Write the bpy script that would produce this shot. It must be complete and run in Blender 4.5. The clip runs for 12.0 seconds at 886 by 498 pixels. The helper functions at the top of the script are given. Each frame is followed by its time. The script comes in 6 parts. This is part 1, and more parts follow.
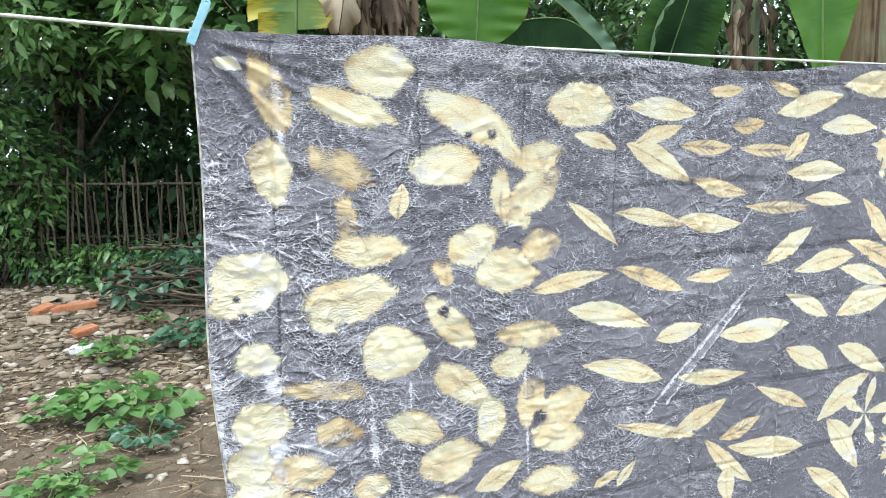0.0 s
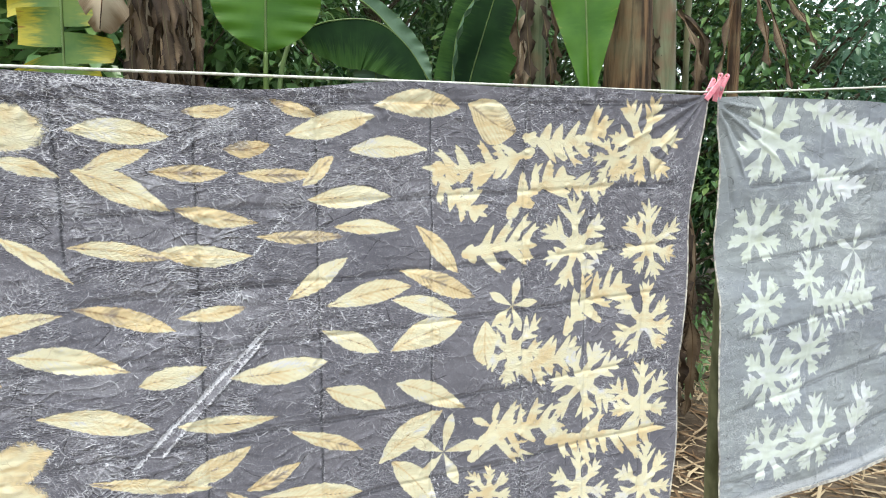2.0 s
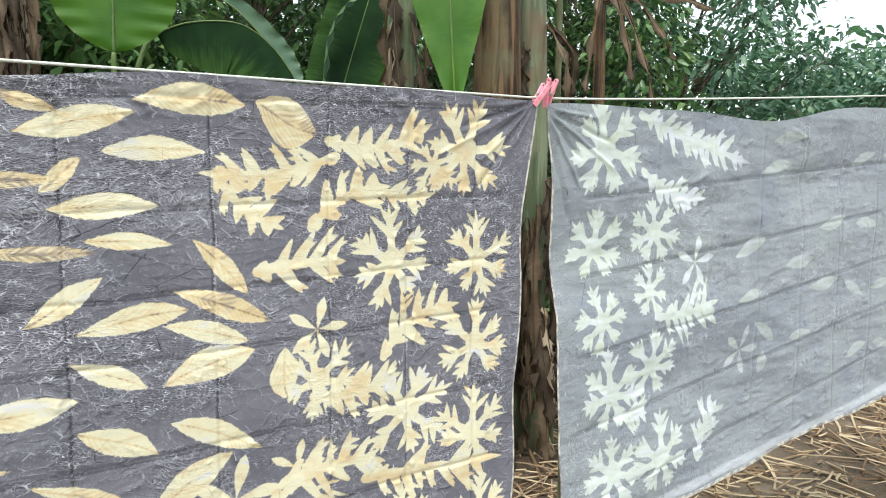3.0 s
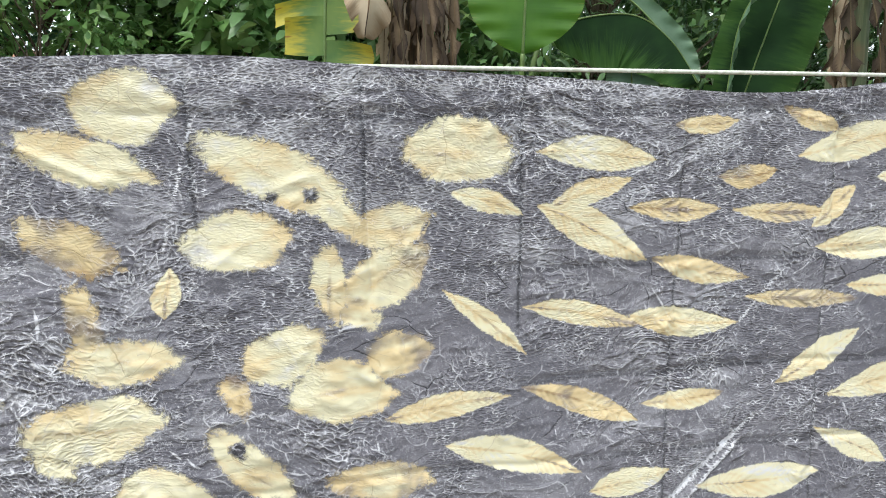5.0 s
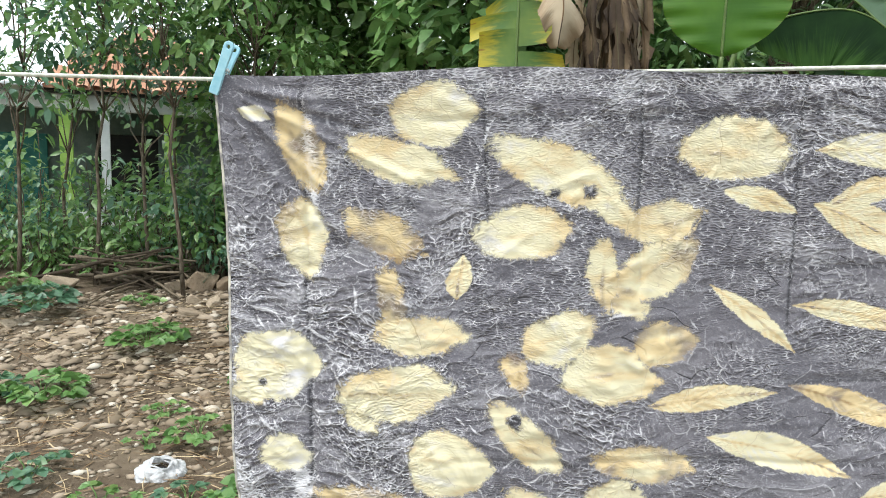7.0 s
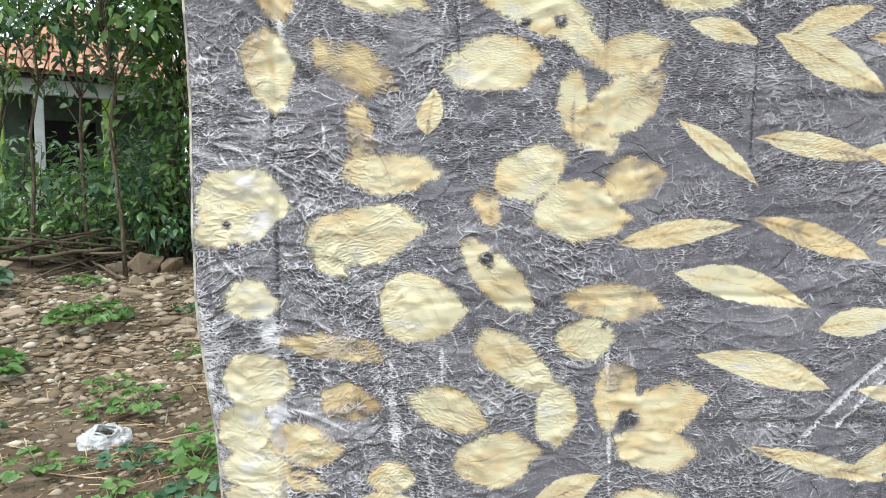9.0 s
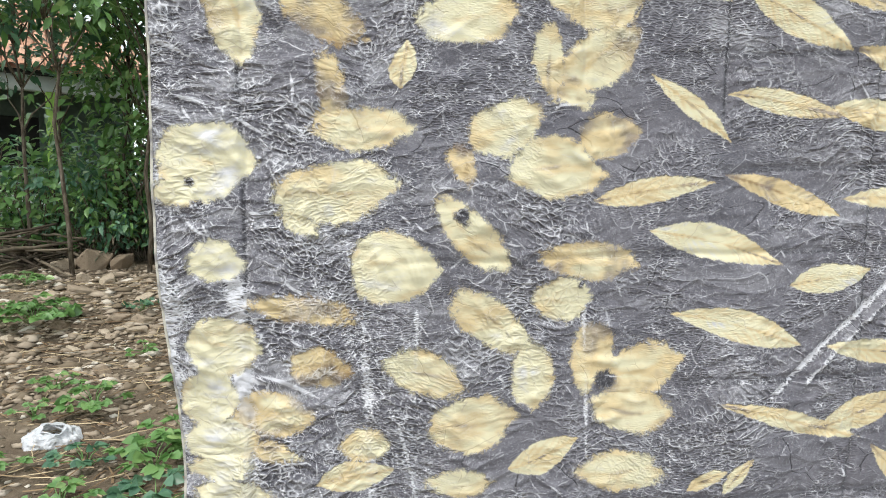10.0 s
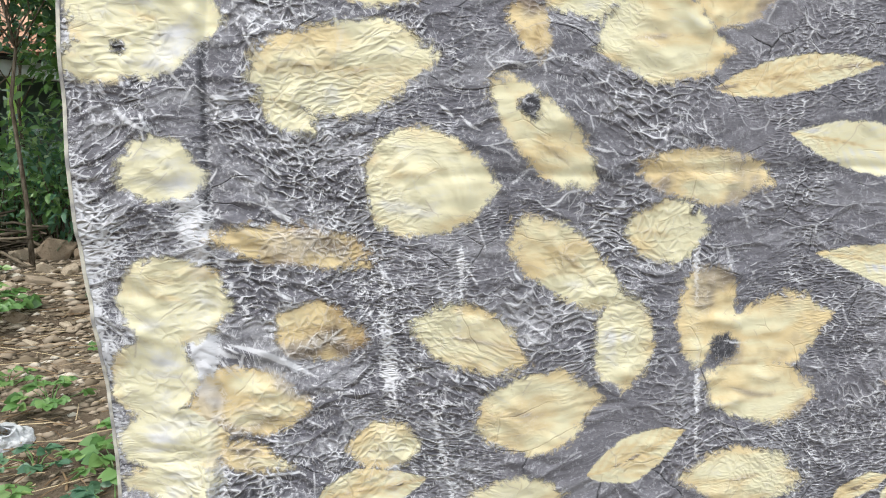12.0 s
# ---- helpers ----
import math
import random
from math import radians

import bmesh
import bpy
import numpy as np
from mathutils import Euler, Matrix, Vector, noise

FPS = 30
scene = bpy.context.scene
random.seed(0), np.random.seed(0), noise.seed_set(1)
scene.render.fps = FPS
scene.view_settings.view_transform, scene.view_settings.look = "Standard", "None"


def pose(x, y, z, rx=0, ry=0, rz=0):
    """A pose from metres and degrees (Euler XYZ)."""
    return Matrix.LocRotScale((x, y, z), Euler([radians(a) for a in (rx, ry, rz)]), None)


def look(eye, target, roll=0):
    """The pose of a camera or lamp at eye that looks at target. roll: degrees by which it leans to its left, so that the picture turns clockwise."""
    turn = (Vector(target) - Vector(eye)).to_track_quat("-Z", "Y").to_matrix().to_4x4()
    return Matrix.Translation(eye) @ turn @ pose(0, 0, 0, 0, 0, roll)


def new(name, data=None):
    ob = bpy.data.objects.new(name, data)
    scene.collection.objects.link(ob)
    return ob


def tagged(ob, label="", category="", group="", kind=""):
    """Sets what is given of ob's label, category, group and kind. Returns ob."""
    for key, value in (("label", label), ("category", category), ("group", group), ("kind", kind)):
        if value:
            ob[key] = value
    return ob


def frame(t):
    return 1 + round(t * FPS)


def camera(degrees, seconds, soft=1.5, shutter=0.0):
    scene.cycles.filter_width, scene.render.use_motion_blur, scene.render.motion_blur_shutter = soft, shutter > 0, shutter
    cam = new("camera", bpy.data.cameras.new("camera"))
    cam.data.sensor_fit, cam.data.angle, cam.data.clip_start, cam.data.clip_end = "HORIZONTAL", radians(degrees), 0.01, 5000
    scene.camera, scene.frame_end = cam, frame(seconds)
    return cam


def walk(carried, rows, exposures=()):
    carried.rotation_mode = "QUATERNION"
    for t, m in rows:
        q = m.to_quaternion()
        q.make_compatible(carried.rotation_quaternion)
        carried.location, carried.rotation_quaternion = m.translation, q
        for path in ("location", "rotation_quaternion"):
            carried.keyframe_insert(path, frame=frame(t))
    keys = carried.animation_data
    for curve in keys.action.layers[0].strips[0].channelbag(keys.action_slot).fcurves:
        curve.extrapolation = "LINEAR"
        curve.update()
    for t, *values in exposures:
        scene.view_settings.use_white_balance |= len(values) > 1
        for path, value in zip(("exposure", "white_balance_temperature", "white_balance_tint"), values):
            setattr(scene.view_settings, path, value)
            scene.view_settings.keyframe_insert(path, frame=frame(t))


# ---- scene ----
cam = camera(68.1, 12.0, soft=1.0)
METRES, EYE, TILT, LEAN, TURN = 3.6, 1.6, -6.0, 0.0, 0.0
ROWS = [
    (0.0, 0.0, 0.0, 0.0, 0.0, 0.0, -0.0),
    (0.5, 0.0933, 0.0293, 0.0035, -0.23, 0.05, -0.15),
    (1.0, 0.1461, 0.031, 0.0068, -1.2, 0.81, -0.61),
    (1.5, 0.2003, 0.0063, 0.0142, -1.84, 0.45, -0.11),
    (2.0, 0.2906, 0.0328, 0.023, -4.07, -0.29, 0.29),
    (2.5, 0.3701, 0.065, 0.0329, -9.25, 0.03, 0.63),
    (4.5, 0.1627, 0.0806, 0.0136, -2.33, 0.11, -0.64),
    (5.0, 0.12, 0.1328, 0.0471, 9.53, -0.21, -1.71),
    (5.5, 0.0993, 0.1445, 0.0572, 19.53, 0.02, -2.98),
    (6.0, 0.0912, 0.1239, 0.054, 23.03, 0.15, -3.4),
    (6.5, 0.0826, 0.0977, 0.0447, 23.14, 0.08, -3.31),
    (8.5, 0.0772, 0.1007, -0.0061, 21.48, 0.18, -2.92),
    (9.0, 0.0731, 0.0995, -0.034, 18.68, 0.41, -2.76),
    (9.5, 0.0657, 0.1017, -0.0464, 16.43, 0.3, -2.48),
    (10.0, 0.0643, 0.1054, -0.0521, 14.94, 0.58, -2.3),
    (10.5, 0.0654, 0.1031, -0.0546, 14.19, 0.42, -2.08),
    (11.0, 0.0595, 0.1132, -0.0681, 13.58, 0.18, -1.94),
    (11.5, 0.0424, 0.1486, -0.0797, 13.06, 0.14, -2.02),
    (12.0, 0.0198, 0.1869, -0.0782, 13.04, 0.35, -2.02),
]
path = [(t, pose(0, 0, EYE, TILT, LEAN, TURN) @ pose(METRES * x, METRES * y, METRES * z, 90 + pitch, roll, yaw)) for t, x, y, z, yaw, pitch, roll in ROWS]
path.append((2.7, look((1.368, 0.267, 1.685), (1.775, 2.215, 1.491), 0.7)))
path.append((4.3, look((0.697, 0.243, 1.517), (0.871, 2.234, 1.444), -0.4)))
walk(cam, sorted(path, key=lambda row: row[0]),
     exposures=[(0.0, 0.74, 6050, 10), (1.0, 0.58, 6350, 10), (2.5, 0.64, 6450, 10), (4.5, 0.52, 6400, 10), (6.5, 0.62, 6600, 10), (9.5, 0.47, 6550, 10), (12.0, 0.45, 6580, 11)])

# ---- light: a bright, thinly overcast sky ----
world = bpy.data.worlds.new("overcast_sky")
scene.world = world
world.use_nodes = True
wt = world.node_tree
wt.nodes.clear()
sky = wt.nodes.new("ShaderNodeTexSky")
sky.sky_type = "NISHITA"
sky.sun_disc = False
SUN_EL, SUN_AZ = 64.0, 205.0
sky.sun_elevation, sky.sun_rotation = radians(SUN_EL), radians(SUN_AZ)
sky.air_density, sky.dust_density, sky.ozone_density = 1.0, 6.0, 1.0
haze = wt.nodes.new("ShaderNodeMixRGB")
haze.inputs[0].default_value = 0.82
haze.inputs[2].default_value = (8.4, 9.2, 9.7, 1)
wt.links.new(sky.outputs[0], haze.inputs[1])
back = wt.nodes.new("ShaderNodeBackground")
back.inputs[1].default_value = 0.15
wt.links.new(haze.outputs[0], back.inputs[0])
wout = wt.nodes.new("ShaderNodeOutputWorld")
wt.links.new(back.outputs[0], wout.inputs[0])
sun_data = bpy.data.lights.new("sun", "SUN")
sun_data.energy, sun_data.angle, sun_data.color = 1.5, radians(10), (1.0, 0.98, 0.94)
sun = new("sun", sun_data)
el, az = radians(SUN_EL), radians(SUN_AZ)
toward = Vector((math.sin(az) * math.cos(el), math.cos(az) * math.cos(el), math.sin(el)))
sun.matrix_world = look(toward * 30, (0, 0, 0))


# ---- materials ----
class Net:
    """A small helper to write node materials."""

    def __init__(self, name):
        self.mat = bpy.data.materials.new(name)
        self.mat.use_nodes = True
        self.t = self.mat.node_tree
        self.t.nodes.clear()
        self.out = self.t.nodes.new("ShaderNodeOutputMaterial")

    def put(self, socket, value):
        if isinstance(value, bpy.types.NodeSocket):
            self.t.links.new(value, socket)
        elif isinstance(value, tuple) and len(value) == 3 and socket.type == "RGBA":
            socket.default_value = (*value, 1)
        else:
            socket.default_value = value

    def node(self, kind, *values, **named):
        n = self.t.nodes.new("ShaderNode" + kind)
        for i, v in enumerate(values):
            if v is not None:
                self.put(n.inputs[i], v)
        for k, v in named.items():
            self.put(n.inputs[k.replace("_", " ")], v)
        return n

    def math(self, op, *values):
        n = self.node("Math", *values)
        n.operation = op
        return n.outputs[0]

    def ramp(self, value, lo, hi, a=0.0, b=1.0):
        n = self.t.nodes.new("ShaderNodeMapRange")
        n.interpolation_type = "SMOOTHSTEP"
        for i, v in enumerate((value, lo, hi, a, b)):
            self.put(n.inputs[i], v)
        return n.outputs[0]

    def mix(self, f, a, b):
        n = self.t.nodes.new("ShaderNodeMixRGB")
        for i, v in enumerate((f, a, b)):
            self.put(n.inputs[i], v)
        return n.outputs[0]

    def coords(self, scale=(1, 1, 1), kind="Object"):
        c = self.t.nodes.new("ShaderNodeTexCoord")
        m = self.node("Mapping", c.outputs[kind])
        m.inputs["Scale"].default_value = scale
        return m.outputs[0]

    def noise(self, vec, scale, detail=4.0, rough=0.55, distort=0.0):
        n = self.node("TexNoise", Vector=vec, Scale=scale, Detail=detail, Roughness=rough, Distortion=distort)
        return n.outputs[0]

    def attr(self, name):
        n = self.t.nodes.new("ShaderNodeAttribute")
        n.attribute_name = name
        return n

    def surface(self, colour, rough=0.8, bump=None, strength=0.3, distance=0.01, metal=0.0, spec=0.4, thin=0.0, sheen=0.0):
        b = self.node("BsdfPrincipled", Base_Color=colour, Roughness=rough, Metallic=metal)
        b.inputs["Specular IOR Level"].default_value = spec
        b.inputs["Sheen Weight"].default_value = sheen
        if bump is not None:
            bn = self.node("Bump", Strength=strength, Distance=distance, Height=bump)
            self.t.links.new(bn.outputs[0], b.inputs["Normal"])
        shader = b.outputs[0]
        if thin:
            tr = self.node("BsdfTranslucent", colour)
            mx = self.node("MixShader", thin, shader, tr.outputs[0])
            shader = mx.outputs[0]
        self.t.links.new(shader, self.out.inputs[0])
        return self.mat


def cloth_material(name, dye, dye_b, wax, cream, tan, brown, white_gain, fade):
    m = Net(name)
    uv = m.attr("cloth_uv").outputs["Vector"]
    soft, crisp = m.attr("soft").outputs["Fac"], m.attr("crisp").outputs["Fac"]
    tone, white = m.attr("tone").outputs["Fac"], m.attr("white").outputs["Fac"]
    crumple = m.attr("crumple").outputs["Fac"]
    # feathered edges of the soft prints, sharper ones of the crisp prints
    n1 = m.noise(uv, 62, 5, 0.65, 0.8)
    n2 = m.noise(uv, 210, 4, 0.7, 0.3)
    n0 = m.noise(uv, 16, 3, 0.5)
    e1 = m.math("ADD", m.math("MULTIPLY", m.math("SUBTRACT", n1, 0.5), 0.026), m.math("MULTIPLY", m.math("SUBTRACT", n2, 0.5), 0.013))
    ms = m.ramp(m.math("ADD", soft, e1), 0.005, -0.003)
    e2 = m.math("ADD", m.math("MULTIPLY", m.math("SUBTRACT", n2, 0.5), 0.009), m.math("MULTIPLY", m.math("SUBTRACT", n1, 0.5), 0.006))
    mc = m.ramp(m.math("ADD", crisp, e2), 0.0016, -0.0016)
    mask = m.math("MAXIMUM", ms, mc)
    where_u = m.node("SeparateXYZ", uv).outputs[0]
    mask = m.math("MULTIPLY", mask, m.ramp(where_u, 3.25, 3.6, fade[0], fade[1]))
    mask = m.math("MULTIPLY", mask, m.math("SUBTRACT", 1.0, m.math("MULTIPLY", m.ramp(tone, 0.28, 0.6), m.ramp(n0, 0.47, 0.62, 0.0, 0.6))))
    # leaf colour with veins and tannin stains
    streak = m.noise(m.node("Mapping", uv, Scale=(9, 26, 1), Rotation=(0, 0, 0.3)).outputs[0], 1.0, 5, 0.6, 0.4)
    tt = m.math("ADD", m.math("MULTIPLY", tone, 0.8), m.math("MULTIPLY", m.math("SUBTRACT", streak, 0.5), 1.5))
    tt = m.math("ADD", tt, m.math("MULTIPLY", m.math("SUBTRACT", n0, 0.5), 0.9))
    rim = m.ramp(m.math("ADD", soft, e1), -0.016, 0.0, 0.0, 0.16)
    tt = m.math("ADD", tt, rim)
    leaf = m.mix(m.ramp(tt, -0.35, 0.12), wax, cream)
    leaf = m.mix(m.ramp(tt, 0.15, 0.6), leaf, tan)
    leaf = m.mix(m.ramp(tt, 0.6, 1.15), leaf, brown)
    # dye, uneven at two scales
    d = m.mix(m.ramp(m.noise(uv, 3.2, 4, 0.6), 0.3, 0.7), dye, dye_b)
    weave = m.noise(m.node("Mapping", uv, Scale=(260, 900, 1)).outputs[0], 1.0, 2, 0.6)
    d = m.mix(m.math("MULTIPLY", m.ramp(weave, 0.35, 0.75), 0.1), d, wax)
    # crackle: pale broken resist lines and painted glints on wrinkle crests, painted shade beside
    def shifted(vec, scale, amount, detail=2.0):
        swirl = m.node("TexNoise", Vector=uv, Scale=scale, Detail=detail).outputs[1]
        off = m.node("VectorMath", swirl, (0.5, 0.5, 0.5))
        off.operation = "SUBTRACT"
        big = m.node("VectorMath", off.outputs[0], (amount, amount, 0.0))
        big.operation = "MULTIPLY"
        wv = m.node("VectorMath", vec, big.outputs[0])
        wv.operation = "ADD"
        return wv.outputs[0]

    def cracks(vec, sx, sy, turn):
        n = m.node("TexVoronoi", Vector=m.node("Mapping", vec, Scale=(sx, sy, 1), Rotation=(0, 0, turn)).outputs[0], Scale=1.0)
        n.voronoi_dimensions = "2D"
        n.feature = "DISTANCE_TO_EDGE"
        return n.outputs["Distance"]

    def times(*values):
        total = values[0]
        for v in values[1:]:
            total = m.math("MULTIPLY", total, v)
        return total

    bent = shifted(uv, 4.0, 0.16)
    bent = shifted(bent, 26.0, 0.018)
    bent_fine = shifted(shifted(uv, 5.0, 0.05), 60.0, 0.009)
    da, db = cracks(bent, 19, 38, 0.6), cracks(bent, 78, 125, -0.5)
    dc, dd = cracks(bent_fine, 80, 240, 0.05), cracks(bent, 150, 74, 0.9)
    patch = m.ramp(m.noise(uv, 6.0, 5, 0.7), 0.44, 0.6)
    axes = m.node("SeparateXYZ", uv).outputs
    upper = times(m.ramp(axes[1], 0.4, 0.05), m.ramp(axes[0], 1.7, 1.0), m.ramp(axes[0], 0.06, 0.25))
    ripple = m.ramp(m.math("ADD", m.noise(uv, 4.3, 4, 0.65), m.math("MULTIPLY", upper, 0.15)), 0.48, 0.6)
    broken = m.ramp(m.noise(uv, 34.0, 4, 0.7), 0.48, 0.58)
    broken_b = m.ramp(m.noise(uv, 75.0, 4, 0.7), 0.5, 0.6)
    broken_c = m.ramp(m.noise(m.node("Mapping", bent, Scale=(40, 110, 1), Rotation=(0, 0, 0.7)).outputs[0], 1.0, 3, 0.6), 0.48, 0.58)
    where = m.math("ADD", m.math("MULTIPLY", crumple, 0.95), m.math("MULTIPLY", patch, 0.38))
    k1 = times(m.ramp(da, 0.05, 0.0), broken, m.math("ADD", 0.3, where))
    k2 = times(m.ramp(db, 0.12, 0.01), m.math("MAXIMUM", broken_b, broken_c), where, m.math("ADD", 0.25, patch))
    k4 = times(m.ramp(dd, 0.12, 0.015), broken_c, where, m.ramp(m.noise(uv, 11.0, 4, 0.6), 0.45, 0.58))
    k3 = times(m.ramp(dc, 0.15, 0.02), m.ramp(n1, 0.45, 0.6), m.math("ADD", 0.08, m.math("MULTIPLY", ripple, 0.95)), m.math("ADD", 0.3, broken_c))
    frost = times(m.ramp(m.math("ADD", n2, m.math("MULTIPLY", n1, 0.5)), 0.78, 0.95), m.math("ADD", 0.15, where))
    k = m.math("MAXIMUM", m.math("MAXIMUM", k1, m.math("MULTIPLY", m.math("MAXIMUM", k2, k4), 0.95)), m.math("MAXIMUM", m.math("MULTIPLY", k3, 0.95), m.math("MULTIPLY", frost, 0.75)))
    grit = m.math("ADD", m.math("MULTIPLY", m.math("SUBTRACT", n2, 0.5), 0.9), m.math("MULTIPLY", m.math("SUBTRACT", 0.12, m.math("MINIMUM", db, dc)), 1.6))
    wn = m.ramp(m.math("ADD", white, grit), 0.3, 0.72)
    wn = m.math("MULTIPLY", wn, m.ramp(white, 0.04, 0.2))
    st = m.math("ADD", m.attr("stroke").outputs["Fac"], m.math("MULTIPLY", m.math("SUBTRACT", n2, 0.5), 0.9))
    st = m.math("MULTIPLY", m.ramp(st, 0.25, 0.65), m.ramp(m.attr("stroke").outputs["Fac"], 0.05, 0.2))
    k = m.math("MINIMUM", m.math("MULTIPLY", m.math("MAXIMUM", m.math("MAXIMUM", k, wn), m.math("MULTIPLY", st, 0.9)), white_gain), 1.0)
    # shade of the wrinkle valleys, painted as a darker dye colour
    crease_shade = m.math("MAXIMUM", times(m.ramp(db, 0.12, 0.26), where, patch, 0.5), times(m.ramp(dc, 0.14, 0.3), ripple, 0.4))
    # bleached washes where the cloth was bunched up
    bleach = m.ramp(m.math("ADD", m.noise(m.node("Mapping", bent, Scale=(9, 17, 1), Rotation=(0, 0, 0.4)).outputs[0], 1.0, 6, 0.72), m.math("MULTIPLY", n2, 0.12)), 0.52, 0.68)
    d = m.mix(times(bleach, m.math("ADD", m.math("MULTIPLY", where, 0.42), m.math("MULTIPLY", upper, 0.4)), white_gain), d, wax)
    d = m.mix(crease_shade, d, tuple(c * 0.5 for c in dye))
    # dark hair creases: their shade is put into the colour
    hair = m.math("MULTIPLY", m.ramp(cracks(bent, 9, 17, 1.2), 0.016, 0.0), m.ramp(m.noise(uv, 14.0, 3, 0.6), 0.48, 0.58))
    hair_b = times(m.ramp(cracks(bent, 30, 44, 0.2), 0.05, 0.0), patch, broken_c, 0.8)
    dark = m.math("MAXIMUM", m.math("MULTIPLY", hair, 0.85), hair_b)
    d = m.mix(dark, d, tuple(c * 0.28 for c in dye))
    # dark blots, and the shade beside folds painted into the colour
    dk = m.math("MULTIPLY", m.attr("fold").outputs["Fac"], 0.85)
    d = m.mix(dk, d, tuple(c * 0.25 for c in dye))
    col = m.mix(k, d, wax)
    leaf = m.mix(m.math("MULTIPLY", k, 0.25), leaf, wax)
    leaf = m.mix(m.math("MULTIPLY", m.math("MAXIMUM", dark, times(m.ramp(da, 0.03, 0.0), broken, 0.8)), 0.35), leaf, brown)
    col = m.mix(mask, col, leaf)
    broken_soft = m.math("ADD", 0.25, m.ramp(m.noise(uv, 13.0, 2, 0.5), 0.4, 0.62))
    ha = times(m.ramp(da, 0.3, 0.0), m.math("ADD", 0.25, where), broken_soft, 1.2)
    hb = times(m.ramp(db, 0.4, 0.0), m.math("ADD", 0.03, where), m.math("ADD", 0.25, patch), 0.8)
    hc = times(m.ramp(dc, 0.4, 0.0), m.math("ADD", 0.05, ripple), 0.4)
    h = m.math("ADD", m.math("ADD", ha, hb), hc)
    h = m.math("SUBTRACT", h, m.math("MULTIPLY", dark, 0.5))
    h = m.math("MULTIPLY", h, m.ramp(mask, 0.0, 1.0, 1.0, 0.3))
    return m.surface(col, 0.78, bump=h, strength=1.0, distance=0.0026 * white_gain ** 3, spec=0.3, thin=0.1, sheen=0.1)


GREY = cloth_material("printed_cotton_grey", (0.112, 0.109, 0.13), (0.155, 0.149, 0.17), (0.66, 0.66, 0.69), (0.75, 0.7, 0.48), (0.69, 0.55, 0.31), (0.36, 0.24, 0.11), 1.0, (1.0, 1.0))
PALE = cloth_material("printed_cotton_pale", (0.235, 0.26, 0.295), (0.285, 0.315, 0.315), (0.68, 0.71, 0.73), (0.62, 0.68, 0.6), (0.55, 0.6, 0.47), (0.45, 0.46, 0.33), 0.6, (0.95, 0.4))


# ---- numbers of the washing line ----
A = np.array((-0.428, 1.161))
W = 2.529
D = np.array((2.385, 0.841)) / W
NRM = np.array((-D[1], D[0]))
Z0, Z1 = 1.854, 1.915


def belly(u, v):
    return 0.03 * (1 - np.exp(-np.maximum(v, 0) / 0.2)) + 0.03 * np.clip((v - 0.6) / 0.5, 0, 1) * np.clip(1 - u / 2.5, 0, 1)


def on_line(u, v, out=0.0):
    """World place of a point u along the line from the blue peg, v below it, out behind it."""
    z = Z0 + (Z1 - Z0) * u / W - v
    return A[0] + D[0] * u + NRM[0] * out, A[1] + D[1] * u + NRM[1] * out, z


def fbm(u, v, scale, seed, octaves=4, rough=0.5):
    """Smooth noise of about -1 to 1 over arrays of u and v."""
    total, amp, norm = np.zeros_like(u), 1.0, 0.0
    for o in range(octaves):
        rng = np.random.RandomState(seed + 31 * o)
        g = rng.rand(128, 128)
        x, y = u * scale * 2 ** o + 40, v * scale * 2 ** o + 40
        xi, yi = np.floor(x).astype(int), np.floor(y).astype(int)
        fx, fy = x - xi, y - yi
        fx, fy = fx * fx * (3 - 2 * fx), fy * fy * (3 - 2 * fy)
        a, b = g[xi % 128, yi % 128], g[(xi + 1) % 128, yi % 128]
        c, d = g[xi % 128, (yi + 1) % 128], g[(xi + 1) % 128, (yi + 1) % 128]
        total += amp * ((a * (1 - fx) + b * fx) * (1 - fy) + (c * (1 - fx) + d * fx) * fy)
        norm += amp
        amp *= rough
    return total / norm * 2 - 1


class Sheet:
    """A cloth's grid with the marks on it."""

    def __init__(self, nu, nv, left, right, top, bottom):
        s, t = np.meshgrid(np.linspace(0, 1, nu), np.linspace(0, 1, nv), indexing="ij")
        self.nu, self.nv, self.s, self.t = nu, nv, s, t
        v0 = t * 1.3
        self.u = left(v0) + (right(v0) - left(v0)) * s
        self.v = top(self.u) + (bottom(self.u) - top(self.u)) * t
        shape = self.u.shape
        self.soft, self.crisp = np.full(shape, 1.0), np.full(shape, 1.0)
        self.tone, self.near = np.full(shape, 0.2), np.full(shape, 1.0)
        self.white, self.crumple, self.fold = np.zeros(shape), np.zeros(shape), np.zeros(shape)
        self.depth, self.stroke = np.zeros(shape), np.zeros(shape)

    def window(self, u, v, r):
        hit = (np.abs(self.u - u) < r) & (np.abs(self.v - v) < r)
        i, j = np.where(hit.any(1))[0], np.where(hit.any(0))[0]
        if not len(i):
            return None
        return slice(i[0], i[-1] + 1), slice(j[0], j[-1] + 1)

    def local(self, w, u, v, angle):
        a = radians(angle)
        du, dv = self.u[w] - u, self.v[w] - v
        return du * math.cos(a) + dv * math.sin(a), -du * math.sin(a) + dv * math.cos(a)

    def lay(self, w, dist, tone, soft):
        field = self.soft if soft else self.crisp
        closer = dist < self.near[w]
        self.tone[w] = np.where(closer, tone, self.tone[w])
        self.near[w] = np.minimum(self.near[w], dist)
        field[w] = np.minimum(field[w], dist)


